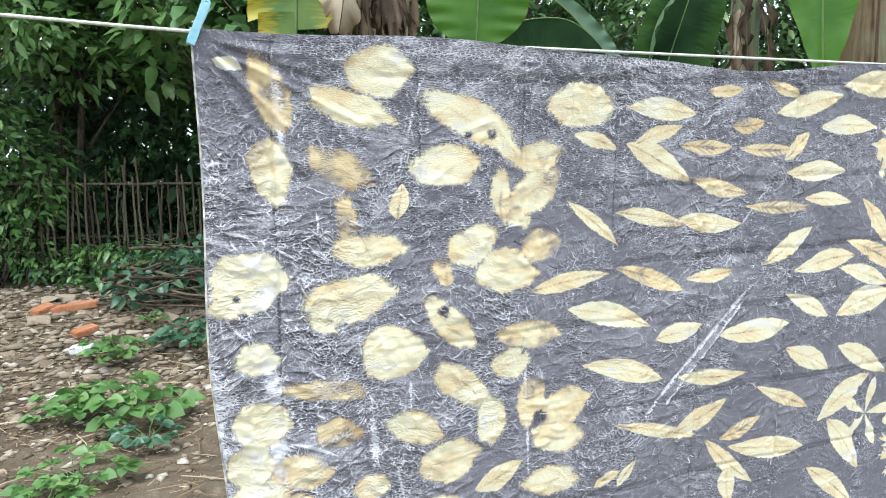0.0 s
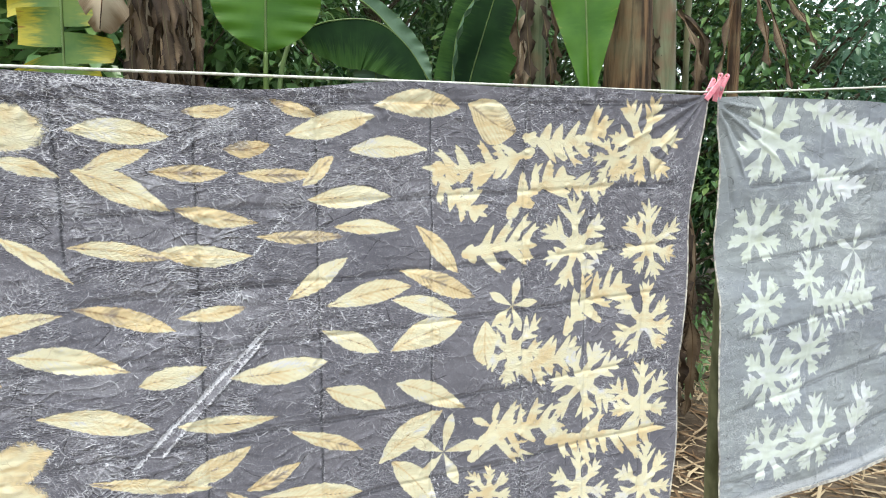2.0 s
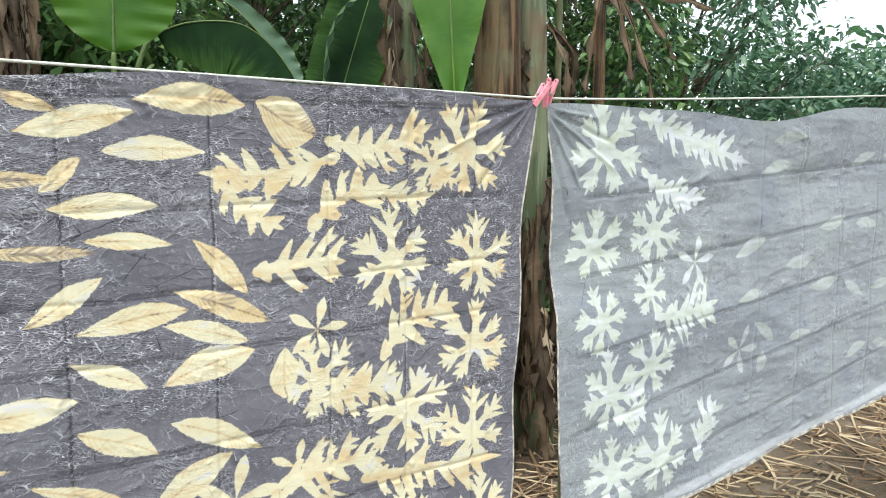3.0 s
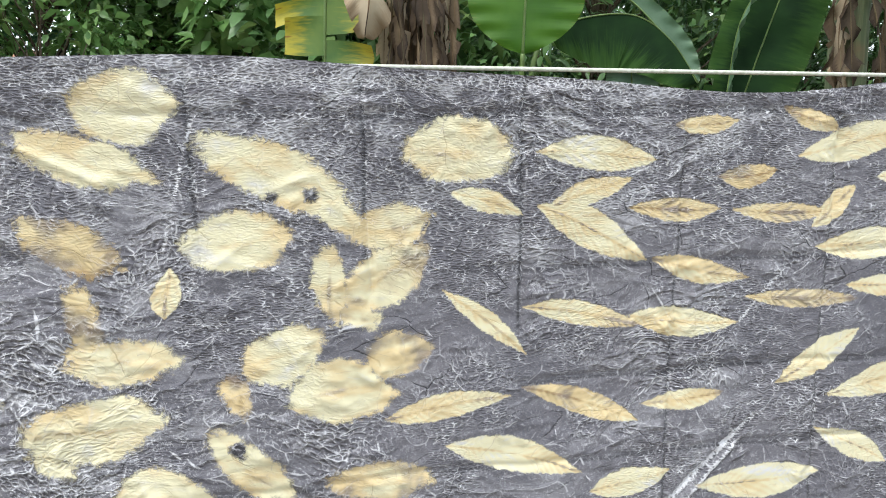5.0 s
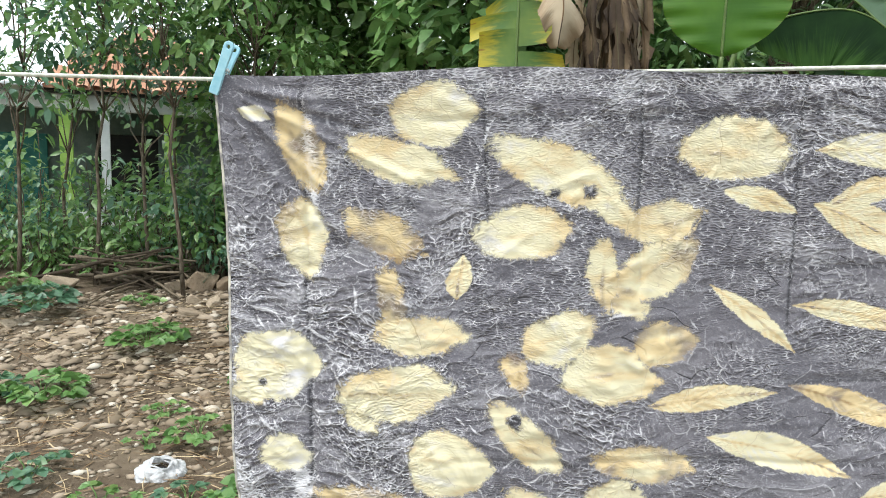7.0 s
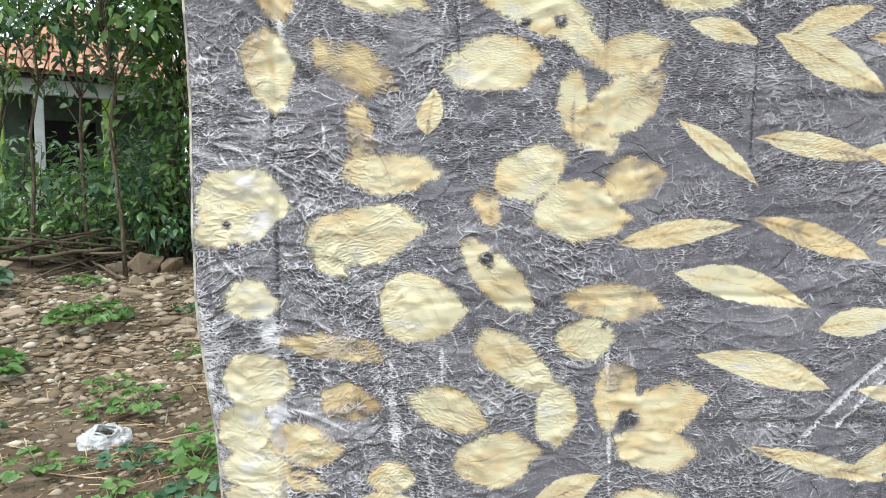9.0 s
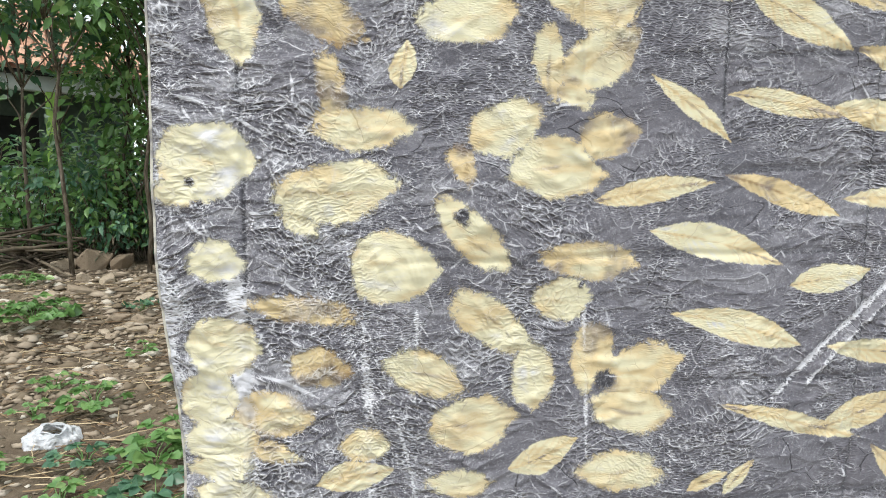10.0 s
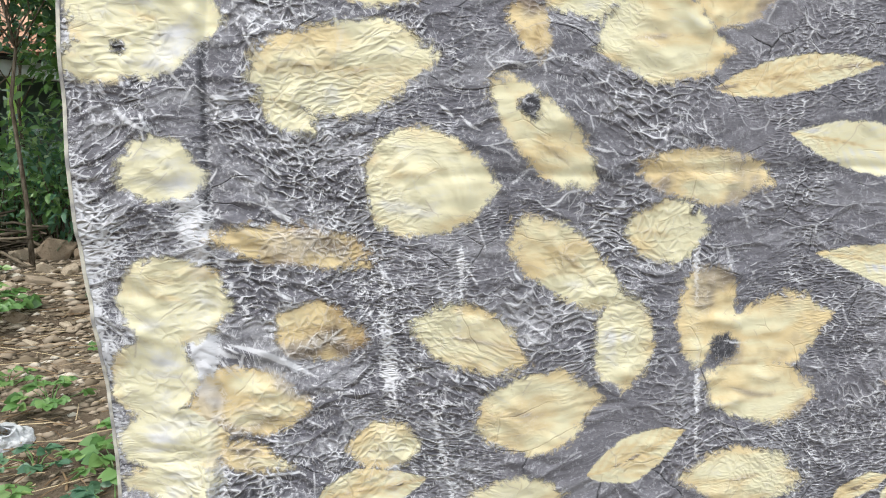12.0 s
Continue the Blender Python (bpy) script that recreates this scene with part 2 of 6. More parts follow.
def blade_dist(x, y, length, width, skew=0.0, power=2.0):
    s = np.clip(2 * x / length, -1, 1)
    s = s + skew * (1 - s * s)
    half = width / 2 * (1 - np.abs(s) ** power)
    over = np.maximum(np.abs(x) - length / 2, 0)
    return np.sqrt((np.abs(y) - half).clip(0) ** 2 + over ** 2) + np.minimum(np.abs(y) - half, 0)


SHEET = [None]


def blade_leaf(u, v, length, width, angle, tone):
    sh = SHEET[0]
    w = sh.window(u, v, length * 0.5 + 0.04)
    if w:
        x, y = sh.local(w, u, v, angle)
        y = y + 0.25 * width * np.sin(x / length * 3 + u * 9)* 0.6
        veins = 0.12 * np.sin((np.abs(y) * 1.3 - x) * 420 + 3 * np.sin(x * 60))
        rib = 0.5 * np.exp(-(y / 0.0022) ** 2)
        edge = 0.0009 * np.sin(x * 230 + u * 50) * np.sin(x * 91)
        sh.lay(w, blade_dist(x, y, length * 1.02, width * 0.98, 0.12 * math.sin(u * 37 + v * 11), 1.9) + edge, tone - 0.08 + veins + rib + 0.35 * math.sin(u * 51 + v * 23) * x / length, False)


def round_leaf(u, v, length, width, angle, tone):
    sh = SHEET[0]
    w = sh.window(u, v, max(length, width) * 0.5 + 0.07)
    if w:
        x, y = sh.local(w, u, v, angle)
        p = u * 29 + v * 17
        th = np.arctan2(y / width, x / length)
        r = 1 + 0.045 * np.sin(3 * th + p) + 0.03 * np.sin(5 * th + 2 * p) + 0.13 * np.exp(-(th / 0.25) ** 2)
        q = np.sqrt((2 * x / length) ** 2 + (2 * y / width) ** 2) / r - 1
        rib = np.exp(-((y + 0.006 * np.sin(x * 40 + p)) / 0.0035) ** 2) * np.clip(0.6 - np.abs(x / length), 0, 0.5)
        blot = np.clip(fbm(x + u * 7, y + v * 5, 22, int(p * 7) % 97, 3) - 0.05, 0, 1)
        sh.lay(w, q * min(length, width) / 2, tone + 0.3 * math.sin(p * 2.3) * x / length + 0.5 * rib + 0.45 * blot * (0.2 + tone), True)
        fringe(u, v, length, width, angle, int(u * 991 + v * 313), 5)


def spike_dist(x, y, n, width):
    """Distance to a pointed spike that runs n along x from the origin, width wide at its foot."""
    t = np.clip(x / n, 0, 1)
    return np.hypot(x - t * n, y) - width / 2 * (1 - t) ** 0.8 * (0.85 + 0.6 * t)


def lobes(u, v, tone, strokes, reach, core=0.0, belly_shape=False):
    """Several spikes or blades that start in one leaf: (x0, y0, x1, y1, width) each, round a core."""
    sh = SHEET[0]
    w = sh.window(u, v, reach + 0.04)
    if not w:
        return
    x, y = sh.local(w, u, v, 0)
    best = np.hypot(x, y) - core if core else np.full(sh.u[w].shape, 1.0)
    for x0, y0, x1, y1, width in strokes:
        n = math.hypot(x1 - x0, y1 - y0)
        a = math.degrees(math.atan2(y1 - y0, x1 - x0))
        if belly_shape:
            x, y = sh.local(w, u + (x0 + x1) / 2, v + (y0 + y1) / 2, a)
            best = np.minimum(best, blade_dist(x, y, n, width, -0.3, 1.7))
        else:
            x, y = sh.local(w, u + x0, v + y0, a)
            best = np.minimum(best, spike_dist(x, y, n, width))
    sh.lay(w, best, tone - 0.12 + 0.3 * fbm(sh.u[w], sh.v[w], 30, int(u * 100) % 89, 3), False)


def fern_leaf(u, v, length, width, angle, tone):
    """A feathery leaf: uneven toothed leaflets on both sides of a bent rib."""
    a = radians(angle)
    c, s = math.cos(a), math.sin(a)
    strokes, rows = [], max(5, int(length / 0.034))
    rng = random.Random(int(u * 1000))
    bend = rng.uniform(-0.16, 0.16)

    def at(x, y):
        y += bend * length * (1 - (2 * x / length) ** 2)
        return x * c - y * s, x * s + y * c
    for q in range(6):
        strokes.append((*at((-0.5 + q / 6) * length, 0), *at((-0.5 + (q + 1.5) / 6) * length, 0), 0.014 + 0.12 * width))
    for i in range(rows):
        x = (-0.5 + (i + 0.3) / rows) * length
        for side in (-1, 1):
            if rng.random() < 0.1:
                continue
            reach = (width * 0.52 * (1 - (abs(2 * x / length)) ** 3) + 0.006) * rng.uniform(0.65, 1.4)
            run = reach * rng.uniform(0.25, 0.9)
            wide = length / rows * rng.uniform(0.7, 1.15)
            strokes.append((*at(x, 0), *at(x + run, side * reach), wide))
            for f in (0.4, 0.65):
                strokes.append((*at(x + run * f, side * reach * f), *at(x + run * f + reach * rng.uniform(0.1, 0.5), side * reach * (f + rng.uniform(0.05, 0.3))), wide * 0.5))
    lobes(u, v, tone, strokes, length * 0.6 + width * 0.8)


def papaya_leaf(u, v, length, width, angle, tone):
    """A deeply cut leaf: seven narrow toothed lobes round a small core."""
    a0, strokes = radians(angle), []
    rng = random.Random(int(u * 1000 + v * 77))
    r = (length + width) / 4 * 1.12
    cx, cy = -0.08 * r * math.cos(a0), -0.08 * r * math.sin(a0)
    for k, reach in ((-3, 0.85), (-2, 0.92), (-1, 1.0), (0, 1.08), (1, 1.0), (2, 0.92), (3, 0.85)):
        a = a0 + radians(50 * k + rng.uniform(-8, 8))
        n = r * reach * rng.uniform(0.85, 1.08)
        dx, dy = math.cos(a), math.sin(a)
        strokes.append((cx, cy, cx + n * dx, cy + n * dy, r * 0.21))
        for f, side, size in ((0.45, 1, 0.4), (0.49, -1, 0.4), (0.67, 1, 0.26), (0.7, -1, 0.26)):
            b = a + side * radians(rng.uniform(32, 52))
            m = n * size * rng.uniform(0.7, 1.25)
            bx, by = cx + n * f * dx, cy + n * f * dy
            strokes.append((bx, by, bx + m * math.cos(b), by + m * math.sin(b), r * 0.17))
    lobes(u, v, tone, strokes, r * 1.25, r * 0.22)


def star_leaf(u, v, length, width, angle, tone):
    a0, r = radians(angle), (length + width) / 4
    strokes = []
    for k in range(5):
        a = a0 + radians(72 * k + 14)
        strokes.append((0, 0, r * math.cos(a), r * math.sin(a), r * 0.3))
    lobes(u, v, tone, strokes, r * 1.1, 0.0, True)


def streak(u0, v0, u1, v1, width, amount=1.0, fold=0.0, depth=0.0):
    """A straight crease from one point of the cloth to another: pale, with shade painted beside it, or pressed in."""
    sh = SHEET[0]
    n = math.hypot(u1 - u0, v1 - v0)
    x, y = sh.local((slice(None), slice(None)), (u0 + u1) / 2, (v0 + v1) / 2, math.degrees(math.atan2(v1 - v0, u1 - u0)))
    y = y + 0.004 * fbm(sh.u, sh.v, 9, int(u0 * 999 + v0 * 77), 3)
    ends = np.clip((n / 2 - np.abs(x)) / 0.03, 0, 1)
    broken = 0.7 + 0.55 * fbm(sh.u, sh.v, 26, int(u1 * 999), 3)
    line = np.exp(-(y / (width * (0.7 + 0.5 * broken))) ** 2) * ends * np.clip(broken + 0.1, 0, 1)
    sh.white = np.maximum(sh.white, line * amount)
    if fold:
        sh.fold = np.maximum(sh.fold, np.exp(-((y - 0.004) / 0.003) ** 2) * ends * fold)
    sh.depth += depth * np.exp(-(y / 0.006) ** 2) * ends


def spot(u, v, radius):
    """A dark blot or hole in a print."""
    sh = SHEET[0]
    w = sh.window(u, v, radius * 2.5)
    dist = np.hypot(sh.u[w] - u, sh.v[w] - v) + 0.004 * fbm(sh.u[w], sh.v[w], 60, 8, 2)
    sh.soft[w] = np.maximum(sh.soft[w], radius - dist)
    sh.fold[w] = np.maximum(sh.fold[w], np.clip(1.3 - np.abs(dist - 0.5 * radius) / (0.6 * radius), 0, 1))


def scratch(u, v, angle, length, width, amount, depth=0.0, bend=0.0):
    """One short pale stroke where the cloth was crumpled: tapered, a little bent, with a raised crest and shade painted
    beside it.
    """
    sh = SHEET[0]
    w = sh.window(u, v, length * 0.5 + 0.01)
    if not w:
        return
    x, y = sh.local(w, u, v, angle)
    f = np.clip(1 - (2 * x / length) ** 2, 0, 1)
    y = y - bend * length * f
    line = np.exp(-(y / (width * (0.35 + 0.65 * f))) ** 2) * np.sqrt(f)
    sh.stroke[w] = np.maximum(sh.stroke[w], line * amount)
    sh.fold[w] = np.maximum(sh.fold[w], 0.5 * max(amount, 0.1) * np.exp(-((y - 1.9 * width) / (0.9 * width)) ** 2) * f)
    sh.depth[w] -= depth * np.clip(1 - np.abs(y) / 0.011, 0, 1) * f


def crumple_strokes(count, seed, u0, u1, v0, v1, heading, spread, lengths, widths, amount):
    """Strokes in families: near ones lie nearly parallel, as the folds of a crumpled cloth do."""
    rng = random.Random(seed)
    for _ in range(count):
        u, v = rng.uniform(u0, u1), rng.uniform(v0, v1)
        a = heading + spread * math.sin(u * 5.1 + seed) + spread * math.cos(v * 6.3 + 1.7 * u + seed) + rng.gauss(0, 13)
        if rng.random() < 0.13:
            a += rng.uniform(50, 110)
        n = rng.uniform(*lengths) * (0.5 + rng.random())
        for k in range(rng.choice((1, 1, 2, 3))):
            scratch(u + rng.gauss(0, 0.012), v + rng.gauss(0, 0.012), a + rng.gauss(0, 7), n * rng.uniform(0.5, 1), rng.uniform(*widths), amount * rng.uniform(-0.6, 1.0), 0.0035 * rng.random(), rng.uniform(-0.12, 0.12))


def fringe(u, v, length, width, angle, seed, count=9):
    """Pale rays that run out from a soft print's edge."""
    rng = random.Random(seed)
    a0 = radians(angle)
    for k in range(count):
        th = rng.uniform(0, 2 * math.pi)
        x, y = length * 0.56 * math.cos(th), width * 0.58 * math.sin(th)
        x, y = x * math.cos(a0) - y * math.sin(a0), x * math.sin(a0) + y * math.cos(a0)
        scratch(u + x, v + y, math.degrees(math.atan2(y, x)) + rng.gauss(0, 16), rng.uniform(0.015, 0.045), rng.uniform(0.0012, 0.002), rng.uniform(0.2, 0.6), 0.0015)


def finish_sheet(sh, name, material, parent, label):
    nu, nv = sh.nu, sh.nv
    out = belly(sh.u, sh.v) + sh.depth - 0.006
    x, y, z = on_line(sh.u, sh.v, out)
    co = np.stack((x, y, z), -1).reshape(-1, 3)
    i, j = np.meshgrid(np.arange(nu - 1), np.arange(nv - 1), indexing="ij")
    a = (i * nv + j).ravel()
    quads = np.stack((a, a + 1, a + nv + 1, a + nv), -1)
    me = bpy.data.meshes.new(name)
    me.vertices.add(len(co))
    me.vertices.foreach_set("co", co.ravel())
    me.loops.add(quads.size)
    me.loops.foreach_set("vertex_index", quads.ravel())
    me.polygons.add(len(quads))
    me.polygons.foreach_set("loop_start", np.arange(0, quads.size, 4))
    me.update(calc_edges=True)
    for key, field in (("soft", sh.soft), ("crisp", sh.crisp), ("tone", sh.tone), ("white", sh.white), ("crumple", sh.crumple), ("fold", sh.fold), ("stroke", sh.stroke)):
        at = me.attributes.new(key, "FLOAT", "POINT")
        at.data.foreach_set("value", field.ravel().astype(np.float32))
    at = me.attributes.new("cloth_uv", "FLOAT_VECTOR", "POINT")
    at.data.foreach_set("vector", np.stack((sh.u, sh.v, sh.u * 0), -1).ravel().astype(np.float32))
    me.polygons.foreach_set("use_smooth", np.ones(len(quads), bool))
    me.materials.append(material)
    ob = new(name, me)
    ob.parent = parent
    if label:
        tagged(ob, label)
    return ob


def part(name, bm, material, parent, label=""):
    me = bpy.data.meshes.new(name)
    bm.normal_update()
    bm.to_mesh(me)
    bm.free()
    me.materials.append(material)
    ob = new(name, me)
    ob.parent = parent
    if label:
        tagged(ob, label)
    return ob


def ribbon(points, width, thick, across):
    """A flat strip along points; across gives the direction of its width."""
    bm = bmesh.new()
    rings = []
    across = Vector(across).normalized()
    for k, p in enumerate(points):
        p = Vector(p)
        t = Vector(points[min(k + 1, len(points) - 1)]) - Vector(points[max(k - 1, 0)])
        n = t.cross(across).normalized()
        rings.append([bm.verts.new(p + across * width * sx + n * thick * sn) for sx, sn in ((0, -.5), (1, -.5), (1, .5), (0, .5))])
    for r, q in zip(rings, rings[1:]):
        for k in range(4):
            bm.faces.new((r[k], r[(k + 1) % 4], q[(k + 1) % 4], q[k]))
    bm.faces.new(rings[0][::-1])
    bm.faces.new(rings[-1])
    return bm


def mesh_ob(name, verts, faces, material, parent=None, label="", smooth=True):
    me = bpy.data.meshes.new(name)
    me.from_pydata([tuple(p) for p in verts], [], faces)
    me.update()
    if smooth:
        me.polygons.foreach_set("use_smooth", np.ones(len(me.polygons), bool))
    me.materials.append(material)
    ob = new(name, me)
    ob.parent = parent
    if label:
        tagged(ob, label)
    return ob


def tube_data(points, radii, sides=7, cap=True):
    """Vertices and faces of a round rod along points."""
    verts, faces = [], []
    up = Vector((0.31, 0.2, 0.93))
    for k, p in enumerate(points):
        p = Vector(p)
        t = (Vector(points[min(k + 1, len(points) - 1)]) - Vector(points[max(k - 1, 0)])).normalized()
        a = t.cross(up)
        if a.length < 0.05:
            a = t.cross(Vector((1, 0, 0)))
        a.normalize()
        b = t.cross(a)
        r = radii[k] if hasattr(radii, "__len__") else radii
        for s in range(sides):
            w = 2 * math.pi * s / sides
            verts.append(p + (a * math.cos(w) + b * math.sin(w)) * r)
    for k in range(len(points) - 1):
        for s in range(sides):
            q = (s + 1) % sides
            faces.append((k * sides + s, k * sides + q, (k + 1) * sides + q, (k + 1) * sides + s))
    if cap:
        faces.append(tuple(range(sides))[::-1])
        faces.append(tuple((len(points) - 1) * sides + s for s in range(sides)))
    return verts, faces


def join_data(items):
    verts, faces = [], []
    for v, f in items:
        n = len(verts)
        verts += v
        faces += [tuple(i + n for i in q) for q in f]
    return verts, faces


def empty(name, place, label, category, group="", kind=""):
    ob = new(name)
    ob.location = place
    return tagged(ob, label, category, group, kind)


def local_to(parent, points):
    o = Vector(parent.location)
    return [Vector(p) - o for p in points]


def wobble(p0, p1, n, amount, rng):
    p0, p1 = Vector(p0), Vector(p1)
    pts = []
    for k in range(n + 1):
        f = k / n
        q = p0.lerp(p1, f)
        s = math.sin(math.pi * f) * amount + (amount * 0.3 if k == n else 0)
        pts.append(q + Vector((rng.uniform(-s, s), rng.uniform(-s, s), rng.uniform(-s, s) * 0.4)))
    return pts


# ---- ground ----
def lift(x, y):
    s = -0.6 * x + 0.8 * y
    f = np.clip((s - 5.0) / 3.2, 0, 1)
    return 0.5 * f * f * (3 - 2 * f)


def ground_z(x, y):
    x, y = np.asarray(x, float), np.asarray(y, float)
    near = np.exp(-((x + 1) ** 2 + (y - 3) ** 2) / 400)
    return lift(x, y) + near * (0.035 * fbm(x, y, 0.7, 5, 3) + 0.02 * fbm(x, y, 3.1, 9, 3))


def gz(x, y):
    return float(ground_z(np.array([x]), np.array([y]))[0])


gm = Net("bare_earth")
gv = gm.coords()
g1, g2, g3 = gm.noise(gv, 0.9, 5, 0.6), gm.noise(gv, 9, 6, 0.65), gm.noise(gv, 70, 4, 0.7)
gc = gm.mix(gm.ramp(g1, 0.35, 0.65), (0.085, 0.062, 0.042), (0.175, 0.138, 0.096))
gc = gm.mix(gm.math("MULTIPLY", gm.ramp(g2, 0.5, 0.72), 0.6), gc, (0.3, 0.245, 0.175))
gc = gm.mix(gm.math("MULTIPLY", gm.ramp(g3, 0.58, 0.75), 0.6), gc, (0.38, 0.33, 0.25))
gc = gm.mix(gm.math("MULTIPLY", gm.ramp(g3, 0.42, 0.3), 0.6), gc, (0.05, 0.032, 0.02))
EARTH = gm.surface(gc, 0.95, bump=gm.math("ADD", g2, gm.math("MULTIPLY", g3, 0.5)), strength=0.8, distance=0.03, spec=0.15)


def build_ground():
    q = np.linspace(-1, 1, 261)
    far = np.sign(q) * (9 * np.abs(q) + 500 * np.maximum(np.abs(q) - 0.8, 0) ** 2 * 25 / 5)
    gx, gy = np.meshgrid(far - 1.0, far + 4.0, indexing="ij")
    z = ground_z(gx, gy)
    n = len(q)
    i, j = np.meshgrid(np.arange(n - 1), np.arange(n - 1), indexing="ij")
    a = (i * n + j).ravel()
    faces = np.stack((a, a + n, a + n + 1, a + 1), -1).tolist()
    ob = mesh_ob("ground", np.stack((gx, gy, z), -1).reshape(-1, 3).tolist(), faces, EARTH)
    tagged(ob, "bare brown earth yard with grit, straw and rubble", "ground", kind="structure")


build_ground()


# ---- foliage ----
def leaf_material(name, a, b, c, rough=0.36, thin=0.28):
    m = Net(name)
    r = m.node("NewGeometry").outputs["Random Per Island"]
    col = m.mix(m.ramp(r, 0.0, 0.6), a, b)
    col = m.mix(m.ramp(r, 0.7, 1.0), col, c)
    n = m.noise(m.coords(), 14, 3)
    col = m.mix(m.math("MULTIPLY", m.ramp(n, 0.4, 0.75), 0.4), col, tuple(x * 0.55 for x in a))
    return m.surface(col, rough, thin=thin, spec=0.5)


LEAF_DARK = leaf_material("leaf_dark", (0.04, 0.085, 0.032), (0.07, 0.135, 0.05), (0.11, 0.19, 0.06))
LEAF_FAR = leaf_material("leaf_far", (0.06, 0.14, 0.065), (0.1, 0.21, 0.09), (0.17, 0.29, 0.11))
LEAF_MID = leaf_material("leaf_mid", (0.07, 0.15, 0.05), (0.11, 0.22, 0.07), (0.2, 0.3, 0.09))
LEAF_BLUE = leaf_material("leaf_bluish", (0.06, 0.15, 0.085), (0.1, 0.21, 0.12), (0.16, 0.28, 0.14))
LEAF_LIGHT = leaf_material("leaf_light", (0.1, 0.22, 0.06), (0.16, 0.3, 0.09), (0.26, 0.38, 0.13))


def leaves_mesh(places, headings, sizes, ratio, droop, rng):
    """Folded pointed leaves, six corners each, at places; arrays in, vertices and faces out."""
    n = len(places)
    d = headings / np.maximum(np.linalg.norm(headings, axis=1, keepdims=True), 1e-6)
    up = np.array((0, 0, 1.0)) + rng.normal(0, 0.45, (n, 3))
    side = np.cross(d, up)
    side /= np.maximum(np.linalg.norm(side, axis=1, keepdims=True), 1e-6)
    nor = np.cross(side, d)
    L, Wd = sizes[:, None], sizes[:, None] * ratio
    p0 = places
    mid = places + d * L * 0.45 - nor * 0.0
    tip = places + d * L + np.array((0, 0, -1.0)) * L * droop
    l1 = places + d * L * 0.35 + side * Wd * 0.5 + nor * Wd * 0.18
    r1 = places + d * L * 0.35 - side * Wd * 0.5 + nor * Wd * 0.18
    l2 = places + d * L * 0.7 + side * Wd * 0.38 + nor * Wd * 0.1 + np.array((0, 0, -1.0)) * L * droop * 0.5
    r2 = places + d * L * 0.7 - side * Wd * 0.38 + nor * Wd * 0.1 + np.array((0, 0, -1.0)) * L * droop * 0.5
    verts = np.stack((p0, l1, l2, tip, r2, r1, mid), 1).reshape(-1, 3)
    k = np.arange(n)[:, None] * 7
    f = np.concatenate([k + np.array(t) for t in ((0, 6, 1, 1), (1, 6, 2, 2), (2, 6, 3, 3), (3, 6, 4, 4), (4, 6, 5, 5), (5, 6, 0, 0))])[:, :3]
    return verts, f


def tri_ob(name, verts, tris, material, parent=None, label=""):
    me = bpy.data.meshes.new(name)
    me.vertices.add(len(verts))
    me.vertices.foreach_set("co", verts.astype(np.float32).ravel())
    me.loops.add(tris.size)
    me.loops.foreach_set("vertex_index", tris.astype(np.int32).ravel())
    me.polygons.add(len(tris))
    me.polygons.foreach_set("loop_start", np.arange(0, tris.size, 3))
    me.update(calc_edges=True)
    me.materials.append(material)
    ob = new(name, me)
    ob.parent = parent
    if label:
        tagged(ob, label)
    return ob


def clump_leaves(clumps, per, size, ratio, droop, seed):
    """Leaves on sprigs round the clumps' middles (x, y, z, radius)."""
    rng = np.random.RandomState(seed)
    P, H = [], []
    for x, y, z, r in clumps:
        n = max(6, int(per * r * r * 4))
        dirs = rng.normal(0, 1, (n, 3))
        dirs /= np.linalg.norm(dirs, axis=1, keepdims=True)
        rad = r * rng.uniform(0.45, 1.08, (n, 1))
        P.append(np.array((x, y, z)) + dirs * rad * np.array((1, 1, 0.75)))
        H.append(dirs * np.array((1, 1, 0.35)) + rng.normal(0, 0.45, (n, 3)) + np.array((0, 0, -0.25)))
    P, H = np.concatenate(P), np.concatenate(H)
    return leaves_mesh(P, H, size * rng.uniform(0.6, 1.25, len(P)), ratio, droop, rng)


BARK = Net("bark")
bn = BARK.noise(BARK.coords((6, 6, 1.5)), 6, 5, 0.65)
BARK = BARK.surface(BARK.mix(BARK.ramp(bn, 0.35, 0.7), (0.06, 0.045, 0.03), (0.19, 0.16, 0.12)), 0.9, bump=bn, strength=0.7, distance=0.02, spec=0.2)


